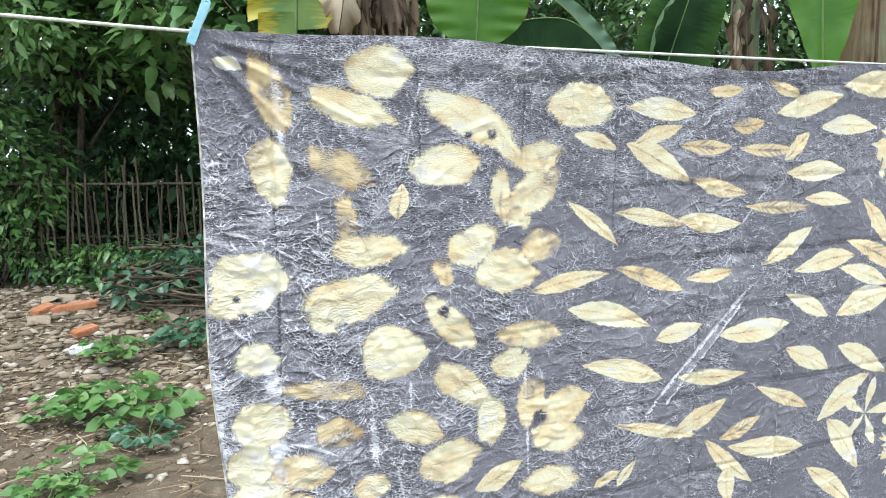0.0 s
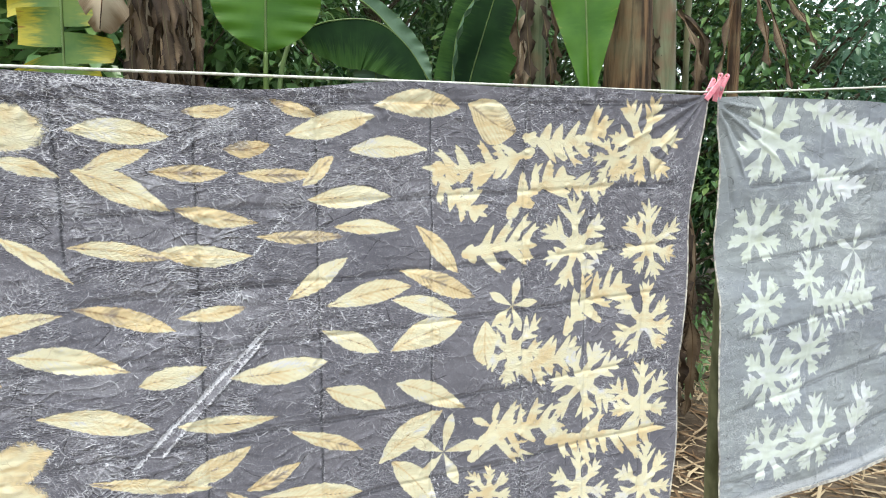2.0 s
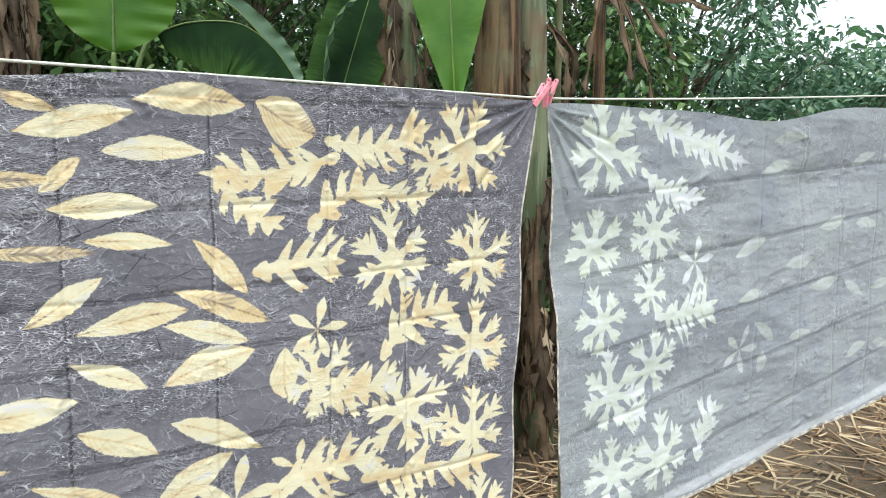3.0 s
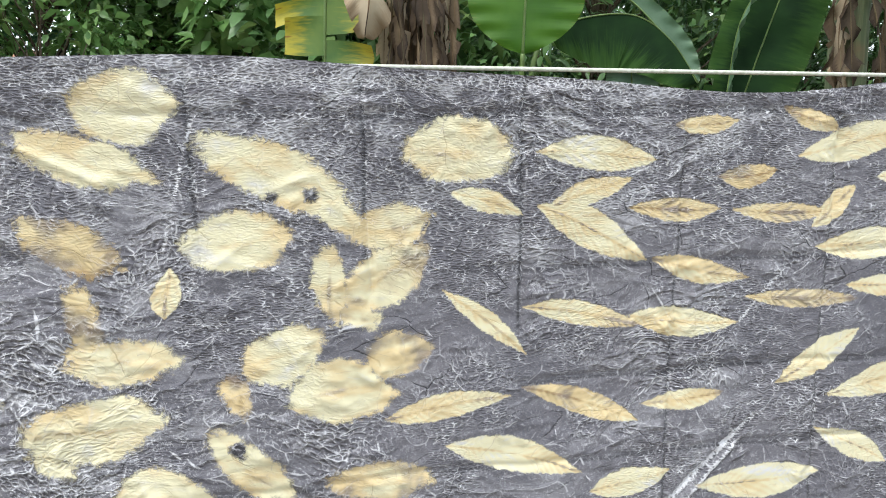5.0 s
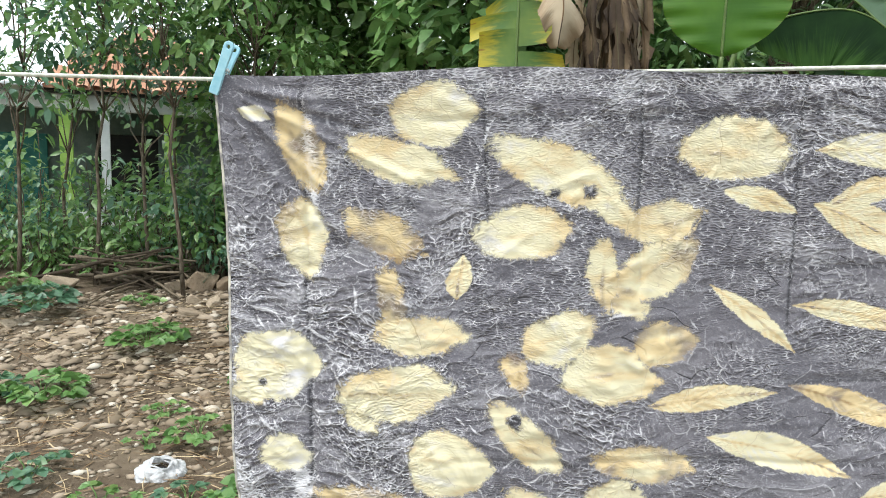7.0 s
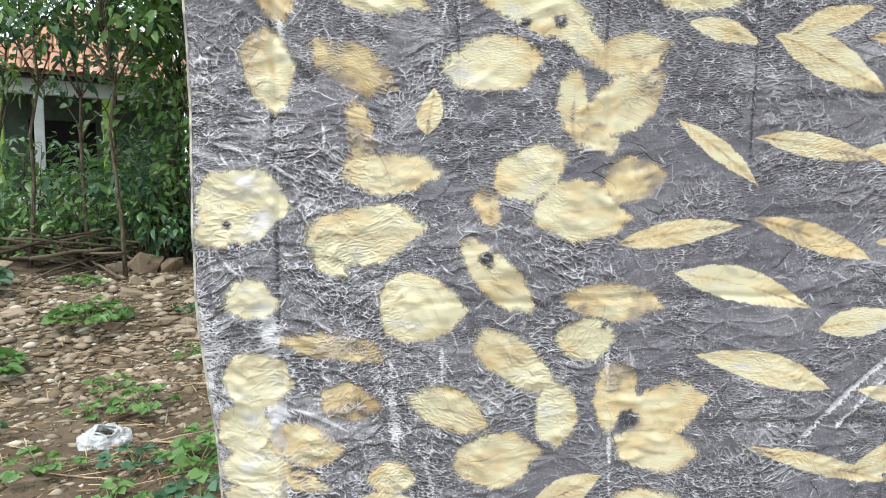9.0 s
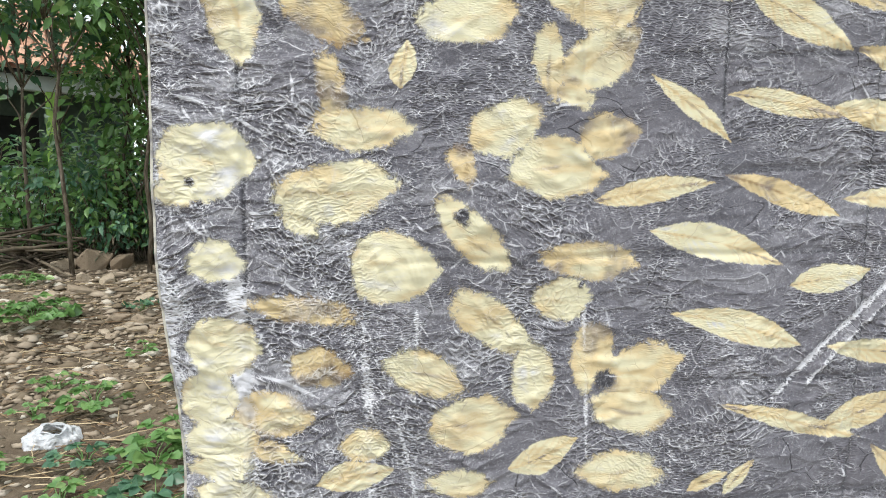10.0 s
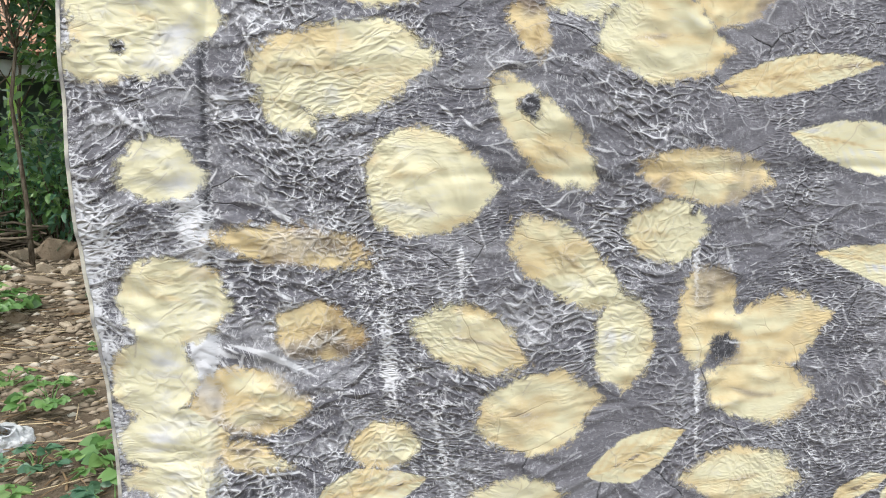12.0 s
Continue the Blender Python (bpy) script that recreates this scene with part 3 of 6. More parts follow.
def tree(name, x, y, height, bare, radius, clump_r, n_clumps, per, size, ratio, material, label, seed, trunk_r=0.05, lean=(0, 0), category="tree"):
    rng = random.Random(seed)
    z = gz(x, y) - 0.03
    root = empty(name, (x, y, z), label, category)
    top = Vector((lean[0], lean[1], height * 0.86))
    stem = wobble((0, 0, 0), top, 7, 0.04 * height / 3, rng)
    trunk = mesh_ob("trunk", *tube_data(stem, [trunk_r * (1 - 0.75 * k / 7) for k in range(8)]), BARK, root)
    clumps = []
    for k in range(n_clumps):
        f = bare + (1 - bare) * (k + 0.5) / n_clumps
        a = k * 2.4 + rng.uniform(-0.5, 0.5)
        reach = radius * (1 - 0.55 * abs(f - bare - 0.4 * (1 - bare)) / (1 - bare)) * rng.uniform(0.35, 1.05)
        c = Vector((lean[0] * f + reach * math.cos(a), lean[1] * f + reach * math.sin(a), height * f + rng.uniform(-0.1, 0.2)))
        start = stem[min(7, max(1, int(f * 6.5)))]
        mesh_ob("limb", *tube_data(wobble(start, c, 4, 0.05, rng), [trunk_r * q for q in (0.42, 0.34, 0.26, 0.18, 0.1)], 5), BARK, trunk)
        clumps.append((c.x, c.y, c.z, clump_r * rng.uniform(0.7, 1.3)))
    v, f = clump_leaves(clumps, per, size, ratio, 0.18, seed)
    tri_ob("crown", v, f, material, root)
    return root


# ---- woods behind the yard ----
def woods(name, label, spans, per, size, ratio, material, seed, clump=0.55):
    rng = random.Random(seed)
    clumps = []
    for x0, y0, x1, y1, z0, z1, n in spans:
        for k in range(n):
            f = rng.random()
            x, y = x0 + (x1 - x0) * f + rng.uniform(-0.5, 0.5), y0 + (y1 - y0) * f + rng.uniform(-0.5, 0.5)
            clumps.append((x, y, rng.uniform(z0, z1), clump * rng.uniform(0.6, 1.3)))
    v, f = clump_leaves(clumps, per, size, ratio, 0.2, seed)
    ob = tri_ob(name, v, f, material)
    return tagged(ob, label, "woods", kind="stuff")


woods("far_woods", "dense green trees behind the yard", [
    (-6.5, 12.5, 5.5, 12.5, 0.3, 4.6, 170), (-7.6, 11.2, -4.2, 10.6, 0.5, 4.2, 50), (-6.1, 9.1, -3.4, 9.5, 0.6, 3.3, 36), (-4.2, 9.2, 3.0, 9.5, 0.2, 3.6, 130), (4, 11, 11, 9.5, 0.3, 4.0, 140), (11, 10, 20, 7, 0.2, 2.9, 60)], 42, 0.2, 0.5, LEAF_FAR, 11, 0.75)


# ---- the washing line ----
def cord(u):
    """The line's place u along it: straight between the pegs, rising past the pink one."""
    v = -0.055 * max(0, u - W) ** 1.15 if u > W else (0.0 if u > 0 else 0.045 * u)
    return on_line(u, v, 0.004)


LM = Net("cord_nylon")
LINE_MAT = LM.surface(LM.mix(LM.ramp(LM.noise(LM.coords((40, 40, 40)), 3, 3), 0.35, 0.7), (0.5, 0.52, 0.42), (0.7, 0.71, 0.64)), 0.6, spec=0.4)
line = empty("clothes_line", on_line(0, 0), "pale green nylon cord stretched as a clothes line", "clothes line")
lv, lf = tube_data(local_to(line, [cord(u) for u in np.linspace(-4.5, 6.4, 90)]), 0.0032, 8)
mesh_ob("cord", lv, lf, LINE_MAT, line)

# first cloth
sheet = Sheet(1000, 540, lambda v: -0.004 + 0.028 * np.clip(v, 0, 2) + 0.012 * np.sin(v * 9) * v,
              lambda v: 2.515 - 0.02 * (1 - np.exp(-v / 0.12)) - 0.025 * v + 0.006 * np.sin(v * 14),
              lambda u: -0.006 + 0.03 * np.exp(-((u - 1.15) / 0.33) ** 2) + 0.012 * np.clip((u - 0.5) / 2, 0, 1) + 0.004 * np.sin(u * 11),
              lambda u: 1.34 + 0.006 * np.sin(u * 7))
SHEET[0] = sheet
round_leaf(0.324, 0.057, 0.121, 0.091, -2, .15)
round_leaf(0.271, 0.124, 0.157, 0.059, 16, .2)
round_leaf(0.123, 0.102, 0.131, 0.061, 68, .75)
blade_leaf(0.052, 0.053, 0.054, 0.025, 24, -.4)
round_leaf(0.122, 0.239, 0.114, 0.073, 78, .35)
round_leaf(0.249, 0.237, 0.122, 0.062, 27, .7)
round_leaf(0.263, 0.348, 0.110, 0.040, 82, .6)
blade_leaf(0.370, 0.305, 0.070, 0.042, 87, .25)
round_leaf(0.462, 0.236, 0.136, 0.080, -5, .2)
round_leaf(0.514, 0.144, 0.204, 0.074, 24, .2)
round_leaf(0.602, 0.202, 0.096, 0.038, 40, .2)
round_leaf(0.674, 0.221, 0.110, 0.060, -9, .35)
round_leaf(0.670, 0.293, 0.134, 0.080, 149, .4)
round_leaf(0.589, 0.300, 0.102, 0.046, 81, .25)
round_leaf(0.628, 0.349, 0.068, 0.031, 19, .3)
round_leaf(0.771, 0.114, 0.149, 0.090, 2, .2)
round_leaf(0.306, 0.398, 0.136, 0.061, 1, .35)
round_leaf(0.523, 0.400, 0.110, 0.077, -24, .25)
round_leaf(0.603, 0.460, 0.140, 0.092, 7, .3)
round_leaf(0.686, 0.412, 0.090, 0.068, -5, .5)
round_leaf(0.077, 0.444, 0.133, 0.111, 3, .05)
round_leaf(0.040, 0.490, 0.074, 0.039, -1, .05)
round_leaf(0.265, 0.493, 0.172, 0.089, -7, .2)
round_leaf(0.212, 0.537, 0.061, 0.030, 33, .2)
round_leaf(0.458, 0.450, 0.060, 0.036, 71, .8)
round_leaf(0.475, 0.561, 0.143, 0.058, 45, .3)
round_leaf(0.353, 0.610, 0.129, 0.109, 8, .15)
round_leaf(0.662, 0.605, 0.141, 0.059, 5, .6)
round_leaf(0.622, 0.666, 0.086, 0.068, 3, .15)
round_leaf(0.088, 0.595, 0.075, 0.062, 9, -.05)
round_leaf(0.219, 0.673, 0.151, 0.042, 8, .75)
round_leaf(0.094, 0.729, 0.105, 0.095, 7, .1)
round_leaf(0.242, 0.766, 0.091, 0.060, 9, .7)
round_leaf(0.404, 0.779, 0.123, 0.067, 24, .25)
round_leaf(0.481, 0.868, 0.130, 0.091, -10, .35)
round_leaf(0.579, 0.788, 0.102, 0.066, 90, .1)
round_leaf(0.508, 0.700, 0.143, 0.066, 37, .25)
round_leaf(0.675, 0.758, 0.105, 0.067, 100, .45)
round_leaf(0.754, 0.786, 0.132, 0.080, -17, .45)
round_leaf(0.744, 0.853, 0.125, 0.071, 10, .3)
round_leaf(0.071, 0.813, 0.084, 0.092, 5, .05)
round_leaf(0.166, 0.840, 0.116, 0.073, 4, .55)
round_leaf(0.090, 0.879, 0.110, 0.075, -1, .05)
round_leaf(0.088, 0.922, 0.089, 0.049, 2, .05)
round_leaf(0.167, 0.900, 0.069, 0.031, 14, .4)
round_leaf(0.099, 0.969, 0.105, 0.049, 2, .1)
round_leaf(0.312, 0.895, 0.069, 0.053, -2, .2)
blade_leaf(0.298, 0.949, 0.124, 0.053, -16, .2)
blade_leaf(0.601, 0.921, 0.122, 0.056, -19, .2)
round_leaf(0.729, 0.955, 0.132, 0.066, 5, .25)
round_leaf(0.464, 0.968, 0.092, 0.044, 1, .3)
blade_leaf(0.876, 0.980, 0.074, 0.027, -29, .3)
blade_leaf(0.928, 0.971, 0.080, 0.025, -57, .2)
blade_leaf(0.980, 0.123, 0.186, 0.052, -0, .1)
blade_leaf(0.816, 0.191, 0.115, 0.034, 20, .1)
blade_leaf(0.972, 0.178, 0.133, 0.038, -23, .35)
blade_leaf(0.981, 0.239, 0.196, 0.059, 22, .15)
blade_leaf(1.108, 0.202, 0.155, 0.037, -2, .5)
blade_leaf(1.163, 0.297, 0.173, 0.040, 10, .45)
blade_leaf(1.149, 0.074, 0.107, 0.029, -7, .45)
blade_leaf(1.228, 0.150, 0.101, 0.038, -5, .7)
blade_leaf(1.412, 0.103, 0.207, 0.057, -7, .15)
blade_leaf(1.549, 0.159, 0.193, 0.051, 1, .1)
blade_leaf(1.293, 0.209, 0.167, 0.032, 4, .5)
blade_leaf(1.381, 0.204, 0.097, 0.037, -36, .35)
blade_leaf(1.457, 0.269, 0.194, 0.054, 4, .1)
blade_leaf(1.342, 0.351, 0.196, 0.031, 5, .55)
blade_leaf(1.498, 0.341, 0.160, 0.037, 8, .2)
blade_leaf(0.818, 0.370, 0.164, 0.031, 40, .25)
blade_leaf(0.973, 0.366, 0.191, 0.039, 8, .35)
blade_leaf(1.138, 0.378, 0.191, 0.049, 3, .15)
blade_leaf(1.379, 0.451, 0.158, 0.048, -28, .15)
blade_leaf(1.502, 0.503, 0.211, 0.057, -5, .25)
blade_leaf(0.764, 0.499, 0.194, 0.042, -5, .35)
blade_leaf(0.975, 0.507, 0.202, 0.042, 16, .6)
blade_leaf(1.146, 0.508, 0.142, 0.035, -7, .4)
blade_leaf(0.869, 0.589, 0.220, 0.057, 15, .1)
blade_leaf(1.063, 0.640, 0.140, 0.050, -16, .15)
blade_leaf(1.287, 0.654, 0.219, 0.061, 0, .1)
blade_leaf(1.454, 0.609, 0.153, 0.045, 31, .1)
blade_leaf(1.648, 0.619, 0.194, 0.075, -20, .15)
blade_leaf(1.465, 0.751, 0.163, 0.060, 31, .15)
blade_leaf(1.662, 0.775, 0.212, 0.058, 23, .15)
blade_leaf(0.911, 0.723, 0.220, 0.054, 13, .15)
blade_leaf(1.173, 0.761, 0.212, 0.042, 2, .15)
blade_leaf(1.395, 0.845, 0.188, 0.038, 27, .4)
blade_leaf(1.014, 0.880, 0.258, 0.034, 13, .4)
blade_leaf(1.143, 0.862, 0.170, 0.056, -28, .35)
blade_leaf(1.358, 0.975, 0.245, 0.062, 12, .15)
blade_leaf(1.243, 0.998, 0.211, 0.044, 42, .3)
blade_leaf(1.251, 1.064, 0.110, 0.052, 85, .2)
blade_leaf(1.270, 0.912, 0.130, 0.039, -19, .5)
blade_leaf(1.610, 0.874, 0.201, 0.071, -36, .1)
blade_leaf(1.621, 1.011, 0.203, 0.070, 49, .1)
blade_leaf(1.589, 1.127, 0.216, 0.054, 37, .3)
blade_leaf(1.621, 0.059, 0.216, 0.067, -2, .35)
blade_leaf(1.820, 0.081, 0.148, 0.106, 16, .45)
blade_leaf(1.329, 0.067, 0.108, 0.030, 22, .7)
blade_leaf(1.676, 0.404, 0.168, 0.046, 44, .35)
blade_leaf(1.679, 0.490, 0.218, 0.053, 19, .5)
blade_leaf(1.644, 0.545, 0.181, 0.048, 14, .15)
star_leaf(1.699, 0.934, 0.201, 0.221, -92, .05)
fern_leaf(1.797, 0.184, 0.284, 0.094, 172, .3)
fern_leaf(1.735, 0.261, 0.180, 0.078, 43, .3)
fern_leaf(2.046, 0.112, 0.254, 0.109, -8, .3)
fern_leaf(1.970, 0.281, 0.204, 0.089, -27, .3)
fern_leaf(2.121, 0.246, 0.152, 0.062, 9, .3)
fern_leaf(1.851, 0.414, 0.193, 0.131, -3, .25)
papaya_leaf(2.092, 0.417, 0.240, 0.258, -89, .1)
papaya_leaf(2.343, 0.427, 0.219, 0.223, -86, .25)
papaya_leaf(2.299, 0.146, 0.303, 0.213, -14, .3)
papaya_leaf(2.203, 0.187, 0.159, 0.148, 30, .2)
fern_leaf(2.166, 0.602, 0.229, 0.118, -29, .25)
papaya_leaf(2.342, 0.657, 0.235, 0.225, -94, .15)
star_leaf(1.890, 0.566, 0.153, 0.159, -90, .2)
blade_leaf(1.816, 0.657, 0.119, 0.070, 79, .2)
papaya_leaf(1.896, 0.684, 0.206, 0.203, -45, .15)
fern_leaf(1.992, 0.719, 0.223, 0.107, -3, .25)
papaya_leaf(2.141, 0.809, 0.227, 0.309, -17, .05)
papaya_leaf(2.334, 0.905, 0.226, 0.252, -86, .15)
fern_leaf(2.211, 0.980, 0.391, 0.127, 5, .35)
fern_leaf(1.916, 0.943, 0.274, 0.138, -9, .3)
star_leaf(1.840, 0.890, 0.146, 0.130, -92, .2)
papaya_leaf(2.361, 1.157, 0.194, 0.264, -91, .1)
papaya_leaf(2.125, 1.119, 0.177, 0.243, -90, .1)
papaya_leaf(1.830, 1.066, 0.132, 0.182, -80, .2)
sheet.crumple = np.clip(1.1 - sheet.u / 0.75 + 0.5 * fbm(sheet.u, sheet.v, 3.5, 21, 3), 0, 1) * np.clip((sheet.v - 0.08) / 0.2, 0.25, 1)
sheet.crumple = np.maximum(sheet.crumple, np.clip(0.35 + 0.5 * fbm(sheet.u, sheet.v, 2.5, 23, 3) - np.abs(sheet.u - 0.9), 0, 1))
sheet.white = np.maximum(sheet.white, 0.75 * np.exp(-(sheet.u - 0.01 - 0.025 * sheet.v) / 0.03) * np.clip((sheet.v - 0.18) / 0.1, 0, 1) * (0.55 + 1.1 * fbm(sheet.u, sheet.v, 12, 3, 4)))
sheet.white = np.maximum(sheet.white, 0.4 * np.exp(-((sheet.v - 0.02) / 0.016) ** 2) * np.clip(1.4 - np.abs(sheet.u - 0.8), 0, 1))
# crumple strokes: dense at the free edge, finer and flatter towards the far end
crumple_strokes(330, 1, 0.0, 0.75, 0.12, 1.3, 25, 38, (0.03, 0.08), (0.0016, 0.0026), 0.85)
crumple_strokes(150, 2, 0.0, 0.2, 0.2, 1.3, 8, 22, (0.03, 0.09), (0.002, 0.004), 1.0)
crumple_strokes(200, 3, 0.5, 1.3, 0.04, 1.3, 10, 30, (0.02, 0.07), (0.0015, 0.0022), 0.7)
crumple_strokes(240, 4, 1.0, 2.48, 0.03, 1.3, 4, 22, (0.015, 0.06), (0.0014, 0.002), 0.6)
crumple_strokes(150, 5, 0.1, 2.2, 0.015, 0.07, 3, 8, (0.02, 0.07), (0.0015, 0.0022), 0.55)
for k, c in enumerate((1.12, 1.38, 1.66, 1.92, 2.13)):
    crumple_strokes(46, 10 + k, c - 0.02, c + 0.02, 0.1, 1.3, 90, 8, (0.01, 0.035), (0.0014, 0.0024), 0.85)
for u0, v0, radius in ((0.461, 0.534, 0.013), (0.698, 0.801, 0.017), (0.653, 0.641, 0.008), (0.054, 0.477, 0.008), (0.51, 0.176, 0.009), (0.564, 0.176, 0.012)):
    spot(u0, v0, radius)
# pressed folds with painted shade beside them, pale streaks and hair creases
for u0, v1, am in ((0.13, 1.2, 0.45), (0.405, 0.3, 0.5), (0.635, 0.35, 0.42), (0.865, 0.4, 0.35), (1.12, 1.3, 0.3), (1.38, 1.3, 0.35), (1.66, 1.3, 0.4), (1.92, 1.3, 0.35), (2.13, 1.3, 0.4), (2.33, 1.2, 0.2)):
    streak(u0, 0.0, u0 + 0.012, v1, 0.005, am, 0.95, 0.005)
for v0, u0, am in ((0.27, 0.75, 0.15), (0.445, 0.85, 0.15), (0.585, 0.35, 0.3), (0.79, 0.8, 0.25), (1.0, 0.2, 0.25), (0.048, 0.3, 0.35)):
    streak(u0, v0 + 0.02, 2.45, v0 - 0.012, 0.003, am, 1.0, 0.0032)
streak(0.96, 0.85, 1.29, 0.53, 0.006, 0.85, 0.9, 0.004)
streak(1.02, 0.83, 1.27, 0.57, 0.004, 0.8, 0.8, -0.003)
streak(1.22, 0.41, 1.32, 0.29, 0.004, 0.7)
streak(0.36, 0.27, 0.415, 0.05, 0.004, 0.7)
streak(0.115, 0.6, 0.14, 1.1, 0.016, 1.0)
streak(0.31, 0.68, 0.33, 1.15, 0.011, 0.75)
streak(0.39, 0.66, 0.395, 0.8, 0.004, 0.9)
streak(0.36, 0.83, 0.41, 1.05, 0.004, 0.9)
streak(0.66, 0.66, 0.675, 0.95, 0.004, 0.85)
streak(0.13, 0.04, 0.15, 0.25, 0.01, 0.8)
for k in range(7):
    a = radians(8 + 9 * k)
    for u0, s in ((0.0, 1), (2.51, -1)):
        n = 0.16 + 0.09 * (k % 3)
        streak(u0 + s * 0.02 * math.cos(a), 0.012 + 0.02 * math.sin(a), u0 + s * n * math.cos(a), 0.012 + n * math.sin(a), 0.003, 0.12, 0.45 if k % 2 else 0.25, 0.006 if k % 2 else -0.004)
sheet.depth += 0.016 * fbm(sheet.u * 1.6, sheet.v * 0.8, 2.6, 41, 3) * np.clip(sheet.v / 0.2, 0, 1) + 0.005 * fbm(sheet.u * 0.8, sheet.v * 1.5, 10, 43, 4, 0.6) * (0.5 + sheet.crumple)
cloth = empty("printed_cloth", on_line(0, 0), "grey-violet cotton cloth with cream leaf prints, crumpled, pegged to a line", "cloth")
fabric = finish_sheet(sheet, "fabric", GREY, cloth, "")
fabric.location = -cloth.location


def hem_points(sh, edge):
    i = {"left": (0, slice(None)), "right": (-1, slice(None)), "top": (slice(None), 0), "bottom": (slice(None), -1)}[edge]
    u, v = sh.u[i], sh.v[i]
    out = belly(u, v) + sh.depth[i] - 0.006
    x, y, z = on_line(u, v, out)
    return [Vector(p) for p in zip(x[::6], y[::6], z[::6])]


HM = Net("selvedge")
HEM = HM.surface(HM.mix(HM.ramp(HM.noise(HM.coords((1, 1, 1)), 40, 4), 0.35, 0.65), (0.25, 0.24, 0.24), (0.62, 0.59, 0.5)), 0.85, spec=0.2)
part("selvedge", ribbon(local_to(cloth, hem_points(sheet, "left")), -0.0035, 0.002, (D[0], D[1], 0)), HEM, cloth, "frayed off-white selvedge")
part("selvedge", ribbon(local_to(cloth, hem_points(sheet, "right")), 0.005, 0.002, (D[0], D[1], 0)), HEM, cloth, "cream selvedge")
part("hem", ribbon(local_to(cloth, hem_points(sheet, "bottom")), 0.008, 0.0025, (0, 0, -1)), HEM, cloth)

# second cloth
U2 = 2.55
sheet = Sheet(520, 290, lambda v: U2 + 0.03 * (1 - np.exp(-v / 0.1)) + 0.07 * v, lambda v: 5.2 + 0 * v,
              lambda u: 0.018 - 0.045 * np.clip(u - W, 0, 9) + 0.05 * np.exp(-((u - 3.55) / 0.4) ** 2) + 0.004 * np.sin(u * 9),
              lambda u: 1.33 - 0.09 * np.clip(u - 3.1, 0, 9) + 0.008 * np.sin(u * 6))
SHEET[0] = sheet
papaya_leaf(2.789, 0.140, 0.376, 0.247, 10, .1)
fern_leaf(3.187, 0.097, 0.538, 0.110, 15, -.2)
fern_leaf(3.096, 0.245, 0.301, 0.085, 18, -.2)
papaya_leaf(2.774, 0.427, 0.242, 0.254, -92, .1)
papaya_leaf(3.021, 0.385, 0.210, 0.258, -95, 0)
star_leaf(3.229, 0.506, 0.177, 0.198, -98, -.2)
papaya_leaf(2.798, 0.657, 0.245, 0.191, -165, .1)
papaya_leaf(3.013, 0.581, 0.167, 0.209, -92, 0)
fern_leaf(3.180, 0.659, 0.276, 0.149, -4, 0)
papaya_leaf(3.033, 0.827, 0.209, 0.296, -90, 0)
papaya_leaf(2.854, 0.891, 0.242, 0.322, -93, 0)
star_leaf(3.500, 0.847, 0.166, 0.231, -86, -.2)
papaya_leaf(2.876, 1.153, 0.219, 0.310, -91, 0)
papaya_leaf(3.085, 1.143, 0.272, 0.309, -94, 0)
fern_leaf(3.333, 1.114, 0.200, 0.128, -63, -.2)
fern_leaf(2.946, 0.982, 0.127, 0.103, 3, 0)
blade_leaf(3.654, 0.191, 0.196, 0.047, -10, -.1)
blade_leaf(3.527, 0.473, 0.182, 0.056, -14, -.1)
blade_leaf(3.828, 0.546, 0.179, 0.056, -12, -.1)
blade_leaf(4.008, 0.643, 0.206, 0.049, -6, 0)
blade_leaf(3.529, 0.651, 0.150, 0.042, -4, 0)
blade_leaf(3.630, 0.793, 0.148, 0.045, 35, 0)
blade_leaf(3.714, 0.082, 0.198, 0.042, -9, 0)
blade_leaf(4.050, 0.401, 0.192, 0.051, -11, 0)
blade_leaf(3.861, 0.832, 0.146, 0.047, -10, 0)
blade_leaf(3.623, 0.908, 0.086, 0.056, 107, 0)
for k in range(16):
    blade_leaf(4.25 + 0.22 * (k % 4) + 0.05 * (k // 4 % 2), 0.15 + 0.27 * (k // 4), 0.17, 0.045, -12 + 20 * (k % 3), -0.05)
sheet.crumple = np.clip(0.12 + 0.5 * fbm(sheet.u, sheet.v, 2.5, 63, 3), 0, 1)
crumple_strokes(260, 31, 2.9, 5.0, 0.05, 1.25, -14, 16, (0.03, 0.1), (0.002, 0.004), 0.6)
crumple_strokes(120, 32, 2.7, 3.4, 0.2, 1.3, 85, 25, (0.02, 0.07), (0.002, 0.004), 0.8)
sheet.white = np.maximum(sheet.white, np.exp(-((1.31 - 0.09 * np.clip(sheet.u - 3.1, 0, 9) - sheet.v) / 0.02) ** 2) * 0.9)
for k in range(7):
    streak(2.75 + 0.27 * k, 0.05, 2.78 + 0.27 * k, 1.2, 0.005, 0.35, 0.15, 0.003)
for k in range(5):
    streak(2.7, 0.28 + 0.24 * k, 5.0, 0.12 + 0.2 * k, 0.004, 0.3, 0.9, 0.004)
for k in range(6):
    a, n = radians(5 + 13 * k), 0.2 + 0.07 * (k % 3)
    streak(U2 + 0.02 * math.cos(a), 0.03 + 0.02 * math.sin(a), U2 + n * math.cos(a), 0.03 + n * math.sin(a), 0.003, 0.1, 0.5, 0.008 if k % 2 else -0.005)
sheet.depth += 0.022 * fbm(sheet.u, sheet.v * 1.7, 2.6, 71, 3) * np.clip(sheet.v / 0.2, 0, 1) + 0.006 * fbm(sheet.u * 0.6, sheet.v * 1.8, 9, 73, 4, 0.6)
cloth_b = empty("printed_cloth", on_line(U2, 0), "pale blue-grey cotton cloth with white leaf prints, pegged", "cloth")
